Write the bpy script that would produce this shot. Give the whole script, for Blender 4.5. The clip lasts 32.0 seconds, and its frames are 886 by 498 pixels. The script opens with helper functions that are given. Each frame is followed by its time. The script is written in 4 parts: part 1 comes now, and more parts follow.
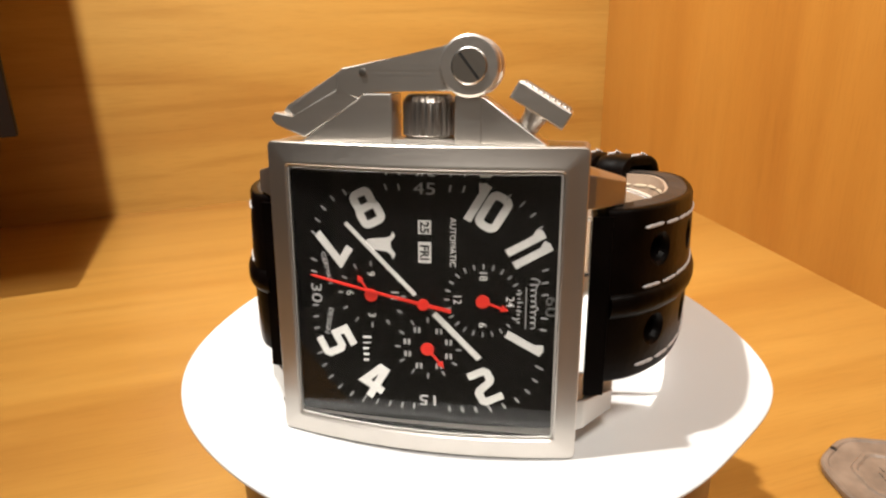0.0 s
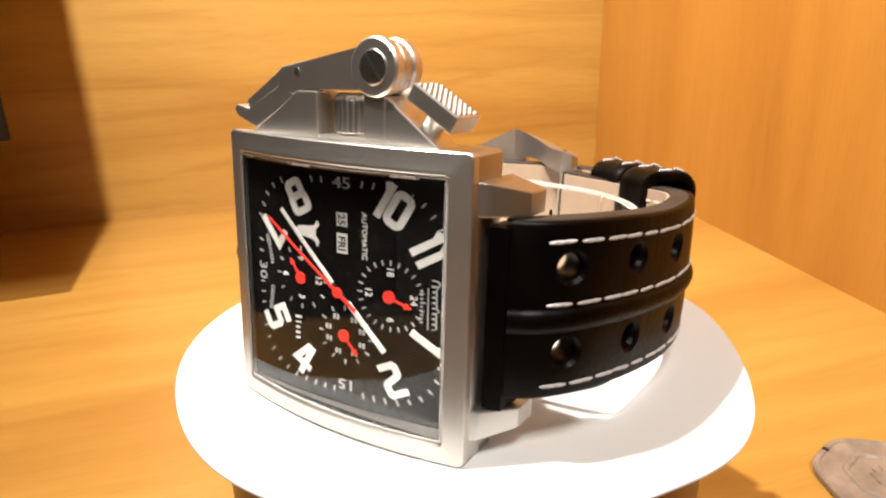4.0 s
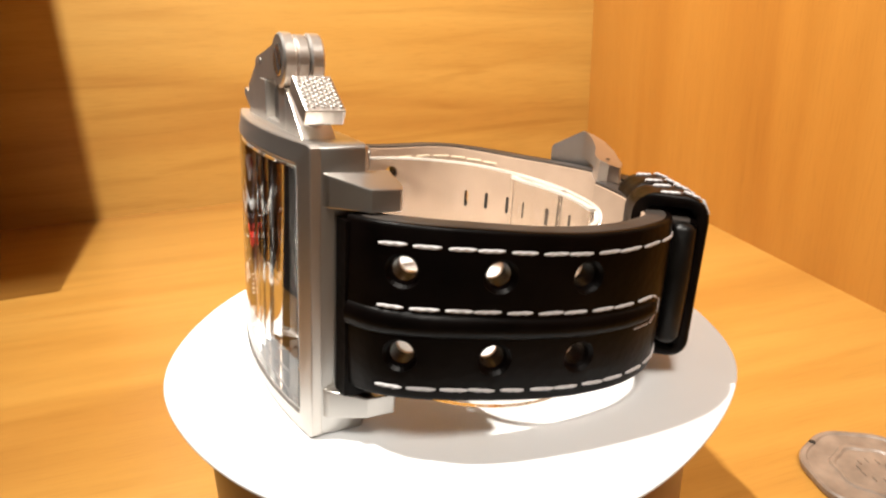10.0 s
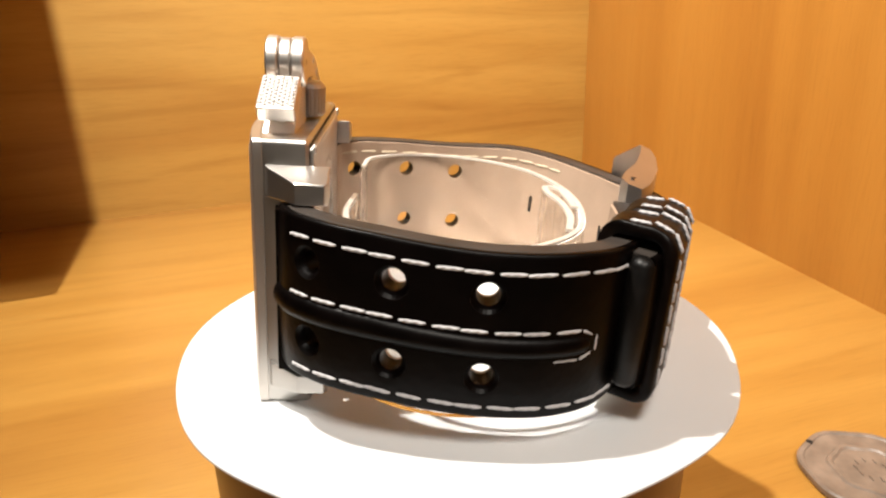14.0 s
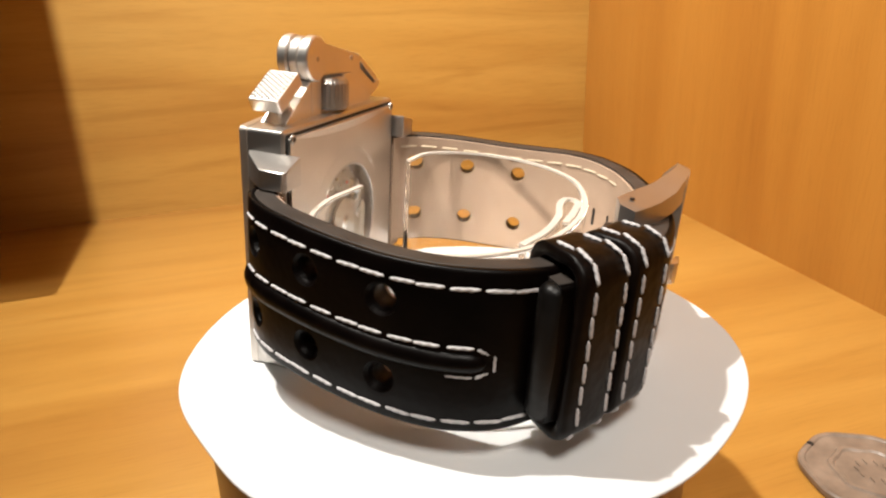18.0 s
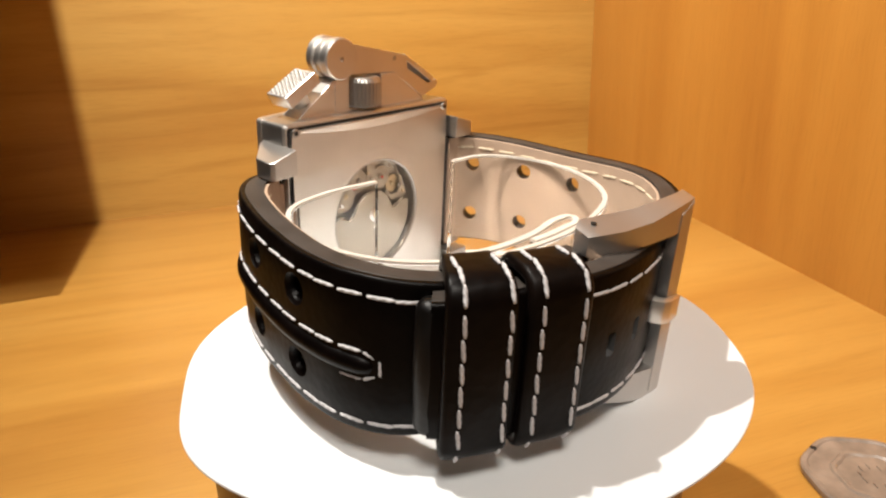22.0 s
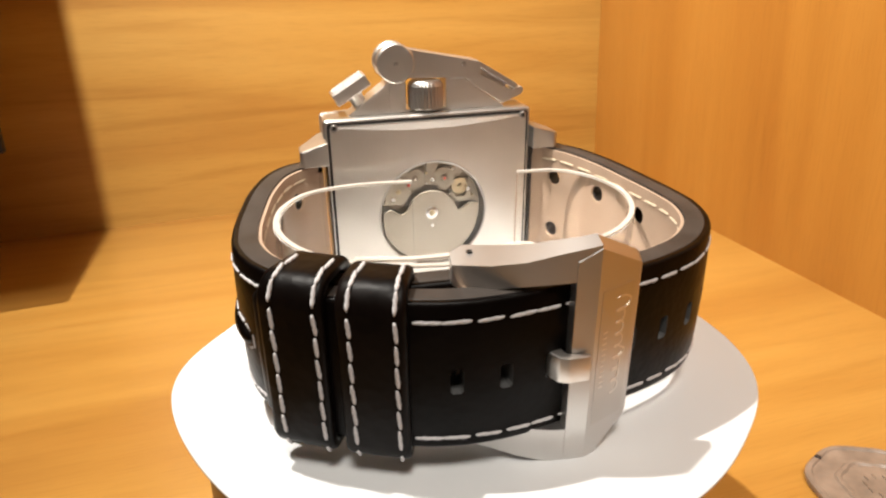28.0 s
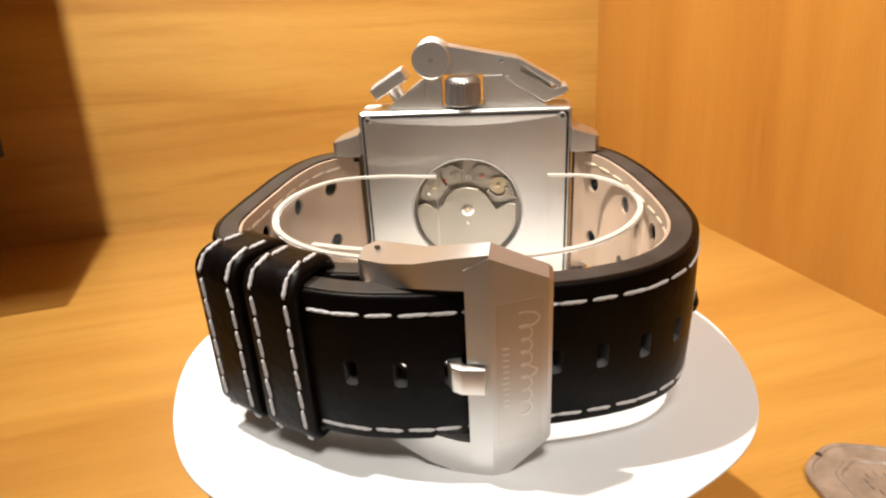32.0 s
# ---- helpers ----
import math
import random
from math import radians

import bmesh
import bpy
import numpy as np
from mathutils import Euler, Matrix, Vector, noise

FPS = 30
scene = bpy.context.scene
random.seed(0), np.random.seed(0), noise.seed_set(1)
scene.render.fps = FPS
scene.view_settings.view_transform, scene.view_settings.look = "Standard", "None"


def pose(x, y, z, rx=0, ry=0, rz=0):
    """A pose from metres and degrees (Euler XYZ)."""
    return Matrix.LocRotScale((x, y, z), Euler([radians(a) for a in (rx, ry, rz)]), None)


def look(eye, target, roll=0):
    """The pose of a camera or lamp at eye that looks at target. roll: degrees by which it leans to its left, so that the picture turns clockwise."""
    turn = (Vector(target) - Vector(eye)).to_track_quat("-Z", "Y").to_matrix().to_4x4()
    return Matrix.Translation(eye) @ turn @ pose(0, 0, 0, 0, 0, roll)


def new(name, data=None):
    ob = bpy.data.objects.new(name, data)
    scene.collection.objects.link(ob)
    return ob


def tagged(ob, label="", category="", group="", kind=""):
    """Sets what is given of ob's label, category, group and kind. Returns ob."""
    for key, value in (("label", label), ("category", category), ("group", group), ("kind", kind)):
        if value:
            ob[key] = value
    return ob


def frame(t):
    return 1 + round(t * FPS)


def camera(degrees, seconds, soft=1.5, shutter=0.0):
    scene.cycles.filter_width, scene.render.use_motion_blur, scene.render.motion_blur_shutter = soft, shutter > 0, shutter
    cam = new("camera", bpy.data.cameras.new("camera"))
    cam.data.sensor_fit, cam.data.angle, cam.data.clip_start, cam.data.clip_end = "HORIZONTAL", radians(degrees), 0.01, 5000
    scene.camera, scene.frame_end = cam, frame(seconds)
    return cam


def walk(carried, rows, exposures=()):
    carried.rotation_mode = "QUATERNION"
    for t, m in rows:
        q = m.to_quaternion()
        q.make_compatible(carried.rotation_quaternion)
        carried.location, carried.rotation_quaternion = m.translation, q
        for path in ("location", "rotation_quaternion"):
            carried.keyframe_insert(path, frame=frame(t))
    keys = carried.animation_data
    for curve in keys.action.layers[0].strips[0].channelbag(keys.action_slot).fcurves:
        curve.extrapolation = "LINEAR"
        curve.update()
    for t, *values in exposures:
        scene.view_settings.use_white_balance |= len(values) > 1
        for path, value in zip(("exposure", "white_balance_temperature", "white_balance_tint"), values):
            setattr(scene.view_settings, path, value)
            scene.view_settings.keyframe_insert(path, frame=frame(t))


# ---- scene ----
PATH = [  # seconds, eye, yaw, pitch, roll
    (0, 0.00000, -0.12219, 0.06429, 3.463, -19.956, -1.201),
    (1, 0.00038, -0.12214, 0.06430, 3.438, -19.929, -1.257),
    (2, 0.00074, -0.12207, 0.06429, 3.383, -19.951, -1.359),
    (3, 0.00116, -0.12198, 0.06418, 3.388, -19.903, -1.417),
    (3.5, 0.00171, -0.12207, 0.06402, 3.319, -19.754, -1.395),
    (5.5, 0.00245, -0.12225, 0.06383, 3.206, -19.573, -1.362),
    (6, 0.00305, -0.12239, 0.06370, 3.120, -19.480, -1.353),
    (7, 0.00395, -0.12247, 0.06374, 3.025, -19.543, -1.367),
    (8, 0.00456, -0.12245, 0.06372, 3.007, -19.638, -1.445),
    (9, 0.00479, -0.12227, 0.06358, 3.028, -19.792, -1.604),
    (10, 0.00456, -0.12199, 0.06361, 2.872, -19.912, -1.659),
    (11, 0.00421, -0.12181, 0.06375, 2.684, -19.950, -1.641),
    (12, 0.00394, -0.12183, 0.06406, 2.558, -19.975, -1.637),
    (13, 0.00366, -0.12202, 0.06426, 2.494, -19.985, -1.680),
    (14, 0.00337, -0.12233, 0.06423, 2.402, -19.880, -1.665),
    (14.5, 0.00317, -0.12246, 0.06417, 2.344, -19.801, -1.653),
    (16.5, 0.00296, -0.12250, 0.06411, 2.305, -19.761, -1.638),
    (17, 0.00284, -0.12242, 0.06411, 2.296, -19.772, -1.614),
    (18, 0.00297, -0.12207, 0.06433, 2.350, -19.843, -1.584),
    (19, 0.00325, -0.12182, 0.06464, 2.457, -19.921, -1.562),
    (20, 0.00362, -0.12173, 0.06487, 2.552, -19.995, -1.507),
    (21, 0.00397, -0.12148, 0.06513, 2.679, -20.016, -1.511),
    (22, 0.00440, -0.12141, 0.06515, 2.898, -19.907, -1.653),
    (23, 0.00500, -0.12163, 0.06512, 3.141, -19.718, -1.834),
    (24, 0.00555, -0.12172, 0.06535, 3.391, -19.615, -1.896),
    (25, 0.00603, -0.12175, 0.06552, 3.591, -19.494, -1.925),
    (25.5, 0.00640, -0.12162, 0.06554, 3.661, -19.419, -1.968),
    (27.5, 0.00684, -0.12140, 0.06552, 3.748, -19.374, -2.016),
    (28, 0.00723, -0.12124, 0.06548, 3.820, -19.353, -2.063),
    (29, 0.00777, -0.12115, 0.06535, 3.883, -19.318, -2.158),
    (30, 0.00812, -0.12107, 0.06512, 3.954, -19.267, -2.254),
    (31, 0.00827, -0.12121, 0.06472, 3.982, -19.185, -2.353),
    (32, 0.00853, -0.12140, 0.06415, 3.980, -19.004, -2.550),
]
TURN = [  # seconds, degrees of the turntable
    (0, -0.00), (1, -5.40), (2, -10.86), (3, -16.04), (3.5, -18.48), (5.5, -28.24), (6, -31.06), (7, -35.71),
    (8, -40.30), (9, -45.71), (10, -51.46), (11, -57.43), (12, -63.22), (13, -69.01), (14, -75.42), (14.5, -78.46),
    (16.5, -90.18), (17, -92.88), (18, -98.27), (19, -103.72), (20, -109.14), (21, -114.28), (22, -119.81), (23, -125.28),
    (24, -130.87), (25, -136.29), (25.5, -139.21), (27.5, -149.93), (28, -152.70), (29, -157.82), (30, -163.02), (31, -168.11),
    (32, -173.06),
]

cam = camera(68.008, 32.0, 2.3)
walk(cam, [(t, pose(x, y, z, 90 + p, 0, w) @ pose(0, 0, 0, 0, 0, r)) for t, x, y, z, w, p, r in PATH],
     exposures=[(0, -0.26), (1, 0.03), (3, 0.11), (6, 0.12), (9, 0.14), (10, 0.05), (13, -0.03), (14, -0.09), (17, -0.25), (21, -0.26), (23, -0.17),
                (25, -0.18), (28, -0.14), (29, -0.13), (30, -0.53), (31, -0.29), (32, -0.10)])

scene.cycles.max_bounces, scene.cycles.glossy_bounces, scene.cycles.transmission_bounces = 28, 24, 24  # light runs far inside the thick watch glass

SHELF = -60.0  # millimetres below the turntable's top
XC = -1.2      # middle of the watch case
MM = 0.001

# ---- light, both lamps unseen: soft fill from the front, small key set by shadows
world = bpy.data.worlds.new("world")
scene.world = world
world.use_nodes = True
world.node_tree.nodes["Background"].inputs[0].default_value = (1.0, 0.82, 0.62, 1)
world.node_tree.nodes["Background"].inputs[1].default_value = 0.15
for lname, size, spread, energy, tint, eye, aim in (
        # unseen lamp, added as fill for the front sides and the room's reflections
        ("front_fill_light", 0.4, 180, 22.0, (1.0, 0.93, 0.84), (0.10, -0.75, 1.30), (0.10, -0.70, 0)),
        ("left_key_light", 0.011, 118, 3.3, (0.98, 0.925, 0.845), (-0.1254, -0.030, 0.410), (0.08, 0.38, 0.0))):
    lamp = bpy.data.lights.new(lname, "AREA")
    lamp.shape, lamp.size, lamp.spread, lamp.energy, lamp.color = "DISK", size, radians(spread), energy, tint
    new(lname, lamp).matrix_world = look(eye, aim)


# ---- materials
def material(name, col, rough=0.5, metal=0.0, **more):
    m = bpy.data.materials.new(name)
    m.use_nodes = True
    b = m.node_tree.nodes["Principled BSDF"]
    b.inputs["Base Color"].default_value = (*col, 1)
    b.inputs["Roughness"].default_value = rough
    b.inputs["Metallic"].default_value = metal
    for key, value in more.items():
        b.inputs[key.replace("_", " ")].default_value = value
    return m


def node(m, kind, **sets):
    n = m.node_tree.nodes.new(kind)
    for key, value in sets.items():
        n.inputs[key.replace("_", " ")].default_value = value
    return n


def link(m, a, b):
    m.node_tree.links.new(a, b)


def coords(m, turn=(0, 0, 0), scale=(1, 1, 1)):
    tc = m.node_tree.nodes.new("ShaderNodeTexCoord")
    first = m.node_tree.nodes.new("ShaderNodeMapping")
    first.inputs["Rotation"].default_value = [radians(a) for a in turn]
    second = m.node_tree.nodes.new("ShaderNodeMapping")
    second.inputs["Scale"].default_value = scale
    link(m, tc.outputs["Object"], first.inputs[0])
    link(m, first.outputs[0], second.inputs[0])
    return second.outputs[0]


def ramp(m, fac, stops):
    r = m.node_tree.nodes.new("ShaderNodeValToRGB")
    while len(r.color_ramp.elements) < len(stops):
        r.color_ramp.elements.new(0.5)
    for e, (p, c) in zip(r.color_ramp.elements, stops):
        e.position, e.color = p, (*c, 1)
    link(m, fac, r.inputs[0])
    return r.outputs[0]


def mixed(m, kind, fac, a, b):
    x = m.node_tree.nodes.new("ShaderNodeMix")
    x.data_type, x.blend_type = "RGBA", kind
    for socket, value in ((x.inputs[0], fac), (x.inputs[6], a), (x.inputs[7], b)):
        if isinstance(value, (int, float)):
            socket.default_value = value
        elif isinstance(value, tuple):
            socket.default_value = (*value, 1)
        else:
            link(m, value, socket)
    return x.outputs[2]


def bumped(m, height, strength, distance):
    b = node(m, "ShaderNodeBump", Strength=strength, Distance=distance)
    link(m, height, b.inputs["Height"])
    link(m, b.outputs[0], m.node_tree.nodes["Principled BSDF"].inputs["Normal"])


def oak(name, turn, tone=(1, 1, 1), wave=1.0, depth=1.0):
    """Varnished oak veneer, its grain along x after the turn."""
    m = material(name, (0.5, 0.3, 0.12), 0.42, Coat_Weight=0.25, Coat_Roughness=0.25)
    p = m.node_tree.nodes["Principled BSDF"].inputs
    broad = node(m, "ShaderNodeTexNoise", Scale=1.0, Detail=3.0, Roughness=0.55, Distortion=0.9 * wave)
    link(m, coords(m, turn, (1.7, 15, 15)), broad.inputs["Vector"])
    lines = node(m, "ShaderNodeTexNoise", Scale=1.0, Detail=2.5, Roughness=0.5, Distortion=1.0 * wave)
    link(m, coords(m, turn, (5.0, 62, 62)), lines.inputs["Vector"])
    pores = node(m, "ShaderNodeTexNoise", Scale=1.0, Detail=2.0, Roughness=0.7)
    link(m, coords(m, turn, (55, 1300, 1300)), pores.inputs["Vector"])
    a = [tuple(c * t for c, t in zip(col, tone)) for col in ((0.36, 0.176, 0.034), (0.41, 0.215, 0.044), (0.455, 0.253, 0.058))]
    base = ramp(m, broad.outputs[0], ((0.33, a[0]), (0.46, a[1]), (0.66, a[2])))
    dark = ramp(m, lines.outputs[0], ((0.30, (0.70, 0.60, 0.45)), (0.52, (0.98, 0.97, 0.95)), (0.8, (1.06, 1.06, 1.02))))
    fine = ramp(m, pores.outputs[0], ((0.34, (0.72, 0.66, 0.58)), (0.5, (1, 1, 1))))
    col = mixed(m, "MULTIPLY", 0.62 * depth, base, dark)
    col = mixed(m, "MULTIPLY", 0.3, col, fine)
    link(m, col, p["Base Color"])
    bumped(m, pores.outputs[0], 0.12, 0.0004)
    return m


def brushed(name, turn, col=(0.60, 0.575, 0.545), rough=0.34, streak=9000, strength=0.025):
    """Satin steel with fine streaks along x after the turn."""
    m = material(name, col, rough, 1.0)
    p = m.node_tree.nodes["Principled BSDF"].inputs
    n = node(m, "ShaderNodeTexNoise", Scale=1.0, Detail=3.0, Roughness=0.7)
    link(m, coords(m, turn, (60, streak, streak)), n.inputs["Vector"])
    big = node(m, "ShaderNodeTexNoise", Scale=90.0, Detail=2.0)
    link(m, coords(m), big.inputs["Vector"])
    r = m.node_tree.nodes.new("ShaderNodeMapRange")
    r.inputs["To Min"].default_value, r.inputs["To Max"].default_value = rough * 0.8, rough * 1.35
    link(m, n.outputs[0], r.inputs[0])
    link(m, r.outputs[0], p["Roughness"])
    tone = ramp(m, big.outputs[0], ((0.3, tuple(c * 0.9 for c in col)), (0.7, col)))
    tone = mixed(m, "MULTIPLY", 0.25, tone, ramp(m, n.outputs[0], ((0.3, (0.9, 0.9, 0.9)), (0.6, (1, 1, 1)))))
    link(m, tone, p["Base Color"])
    bumped(m, n.outputs[0], strength, 0.00004)
    return m


def leather(name, col, rough, grain=900, strength=0.25, gloss=0.06, spread=0.28):
    m = material(name, col, rough, Specular_IOR_Level=gloss)
    p = m.node_tree.nodes["Principled BSDF"].inputs
    v = node(m, "ShaderNodeTexVoronoi", Scale=grain)
    link(m, coords(m), v.inputs["Vector"])
    n = node(m, "ShaderNodeTexNoise", Scale=160.0, Detail=4.0)
    link(m, coords(m), n.inputs["Vector"])
    tone = ramp(m, n.outputs[0], ((0.3, tuple(c * (1 - spread) for c in col)), (0.7, tuple(c * (1 + spread) for c in col))))
    link(m, tone, p["Base Color"])
    r = m.node_tree.nodes.new("ShaderNodeMapRange")
    r.inputs["To Min"].default_value, r.inputs["To Max"].default_value = rough * 0.8, min(1.0, rough * 1.25)
    link(m, n.outputs[0], r.inputs[0])
    link(m, r.outputs[0], p["Roughness"])
    bumped(m, v.outputs["Distance"], strength, 0.0001)
    return m


def cloudy(name, col, rough, scale=60.0, spread=0.06, **more):
    """A plain surface with faint uneven tone."""
    m = material(name, col, rough, **more)
    n = node(m, "ShaderNodeTexNoise", Scale=scale, Detail=4.0)
    link(m, coords(m), n.inputs["Vector"])
    link(m, ramp(m, n.outputs[0], ((0.3, tuple(c * (1 - spread) for c in col)), (0.7, tuple(min(1, c * (1 + spread)) for c in col)))),
         m.node_tree.nodes["Principled BSDF"].inputs["Base Color"])
    return m


OAK_BACK = oak("oak_back", (0, 0, -23.3), (1.04, 1.06, 1.07), wave=1.5, depth=0.7)
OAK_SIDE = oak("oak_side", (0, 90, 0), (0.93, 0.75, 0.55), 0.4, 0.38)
OAK_SHELF = oak("oak_shelf", (0, 0, -21), (1.02, 0.965, 0.90), 1.0, 0.6)
STEEL_X = brushed("steel_brushed_across", (0, 0, 0), (0.70, 0.655, 0.61), 0.38)
STEEL_Z = brushed("steel_brushed_upright", (0, 90, 0))
STEEL_FINE = brushed("steel_satin", (0, 0, 0), (0.84, 0.80, 0.755), 0.36, 9000, 0.006)
STEEL_BACK = brushed("steel_case_back", (0, 90, 0), (0.73, 0.69, 0.645), 0.34, 5000, 0.012)
STEEL_BUCKLE = brushed("steel_buckle", (0, 90, 0), (0.64, 0.62, 0.60), 0.36, 9000, 0.006)
STEEL_KNURL = brushed("steel_knurled", (0, 0, 0), (0.52, 0.505, 0.48), 0.42, 3000, 0.01)
STEEL_DARK = brushed("steel_crown", (0, 90, 0), (0.50, 0.47, 0.44), 0.34, 1500, 0.03)
POLISHED = material("steel_polished", (0.78, 0.76, 0.73), 0.27, 1.0)
BLACK_LEATHER = leather("black_leather", (0.0019, 0.0010, 0.0008), 0.36, grain=700, strength=0.35, gloss=0.10, spread=0.5)
WORN_LEATHER = leather("worn_black_leather", (0.004, 0.003, 0.0024), 0.42, 700, 0.4, 0.25, 0.7)
KEEPER_LEATHER = leather("creased_black_leather", (0.0034, 0.0018, 0.0013), 0.38, 520, 0.6, 0.11, 0.6)
EDGE_LEATHER = leather("waxed_leather_edge", (0.044, 0.036, 0.031), 0.5, 1400, 0.12, 0.25)
RAW_EDGE = leather("raw_grey_slot_edge", (0.075, 0.075, 0.075), 0.8, 1400, 0.2, 0.2)
TAN_LEATHER = leather("tan_lining", (0.41, 0.29, 0.207), 0.72, 1500, 0.2, 0.25, 0.06)
THREAD = cloudy("white_thread", (0.55, 0.53, 0.535), 0.75, 3000, 0.12)
DIAL_BLACK = cloudy("dial_black", (0.0045, 0.0043, 0.004), 0.8, 400, 0.2, Specular_IOR_Level=0.03)
TAN_THREAD = cloudy("tan_thread", (0.56, 0.46, 0.33), 0.8, 3000, 0.1)
LUME = cloudy("dial_white", (0.70, 0.69, 0.66), 0.5, 500, 0.04)
PRINT_GREY = cloudy("dial_grey_print", (0.42, 0.42, 0.41), 0.5, 500, 0.05)
RED = material("hand_red", (0.72, 0.035, 0.022), 0.32)
PAPER = cloudy("white_card", (0.69, 0.705, 0.715), 0.62, 40, 0.02)
BASE_BROWN = cloudy("turntable_brown", (0.20, 0.085, 0.045), 0.35, 50, 0.12)
MOVEMENT = brushed("movement_plate", (0, 0, 0), (0.54, 0.475, 0.385), 0.46, 900, 0.05)
GOLD = material("movement_brass", (0.64, 0.52, 0.34), 0.35, 1.0)
HOLE_DARK = material("dark_gap", (0.012, 0.011, 0.010), 0.6)
BLOCKER_DARK = cloudy("dark_light_blocker", (0.012, 0.007, 0.005), 0.7, 20, 0.2, Specular_IOR_Level=0.15)
FAINT = cloudy("dial_faint_print", (0.13, 0.13, 0.125), 0.5, 500, 0.05)
PAINT = cloudy("room_paint", (0.37, 0.33, 0.285), 0.8, 6, 0.08)
GLASS = material("coated_mineral_glass", (1, 1, 1), 0.0, Transmission_Weight=1.0, IOR=1.5)
THIN_GLASS = material("back_window_glass", (1, 1, 1), 0.0, Transmission_Weight=1.0, IOR=1.33)
PALE_RING = cloudy("pale_glass_ring", (0.42, 0.40, 0.38), 0.4, 300, 0.05)
ACRYLIC = material("clear_acrylic", (0.985, 0.98, 0.965), 0.05, Transmission_Weight=1.0, IOR=1.24)
RIM = material("acrylic_cut_edge", (0.86, 0.80, 0.72), 0.45, Transmission_Weight=0.45, IOR=1.4)
STONE = cloudy("medal_grey", (0.22, 0.165, 0.125), 0.42, 180, 0.25)


# ---- mesh helpers, in millimetres
def part(name, bm, mat, parent=None, label="", crease=32):
    bmesh.ops.scale(bm, vec=(MM, MM, MM), verts=bm.verts)
    bmesh.ops.recalc_face_normals(bm, faces=bm.faces)
    for f in bm.faces:
        f.smooth = True
    for e in bm.edges:
        if len(e.link_faces) == 2 and e.calc_face_angle(0) > radians(crease):
            e.smooth = False
    me = bpy.data.meshes.new(name)
    bm.to_mesh(me)
    bm.free()
    me.materials.append(mat)
    ob = new(name, me)
    ob.parent = parent
    if label:
        ob["label"] = label
    return ob


def box(bm, x0, x1, y0, y1, z0, z1, bevel=0.0):
    m = Matrix.Translation(((x0 + x1) / 2, (y0 + y1) / 2, (z0 + z1) / 2)) @ Matrix.Diagonal((x1 - x0, y1 - y0, z1 - z0, 1))
    made = bmesh.ops.create_cube(bm, size=1, matrix=m)["verts"]
    if bevel:
        edges = list({e for v in made for e in v.link_edges})
        bmesh.ops.bevel(bm, geom=edges, offset=bevel, segments=2, affect="EDGES", profile=0.5)


def prism(bm, pts, lo, hi, axis="z", bevel=0.0, segments=2):
    """A polygon drawn out along an axis: pts are (x, y) for z, (x, z) for y."""
    place = (lambda a, b, c: (a, b, c)) if axis == "z" else ((lambda a, b, c: (a, c, b)) if axis == "y" else (lambda a, b, c: (c, a, b)))
    a = [bm.verts.new(place(u, v, lo)) for u, v in pts]
    b = [bm.verts.new(place(u, v, hi)) for u, v in pts]
    n = len(pts)
    faces = [bm.faces.new(a[::-1]), bm.faces.new(b)]
    faces += [bm.faces.new((a[i], a[(i + 1) % n], b[(i + 1) % n], b[i])) for i in range(n)]
    if bevel:
        edges = list({e for f in faces for e in f.edges})
        bmesh.ops.bevel(bm, geom=edges, offset=bevel, segments=segments, affect="EDGES", profile=0.5)


def ring_pts(cx, cy, r, n=48, a0=0.0, a1=360.0):
    whole = a1 - a0 >= 360
    return [(cx + r * math.cos(radians(a0 + (a1 - a0) * i / (n if whole else n - 1))),
             cy + r * math.sin(radians(a0 + (a1 - a0) * i / (n if whole else n - 1)))) for i in range(n)]


def lathe(bm, profile, n=48, m=Matrix.Identity(4)):
    """Turn (radius, height) pairs about z."""
    rows = [[bm.verts.new(m @ Vector((r * math.cos(2 * math.pi * i / n), r * math.sin(2 * math.pi * i / n), h))) for i in range(n)] for r, h in profile]
    for a, b in zip(rows, rows[1:]):
        for i in range(n):
            bm.faces.new((a[i], a[(i + 1) % n], b[(i + 1) % n], b[i]))
    bm.faces.new(rows[0][::-1])
    bm.faces.new(rows[-1])


def loft(bm, sections, closed=False):
    """Join rows of equal length, each a closed outline; caps the ends unless the rows close on themselves."""
    rows = [[bm.verts.new(p) for p in s] for s in sections]
    n = len(rows[0])
    pairs = list(zip(rows, rows[1:])) + ([(rows[-1], rows[0])] if closed else [])
    for a, b in pairs:
        for i in range(n):
            bm.faces.new((a[i], a[(i + 1) % n], b[(i + 1) % n], b[i]))
    if not closed:
        bm.faces.new(rows[0][::-1])
        bm.faces.new(rows[-1])


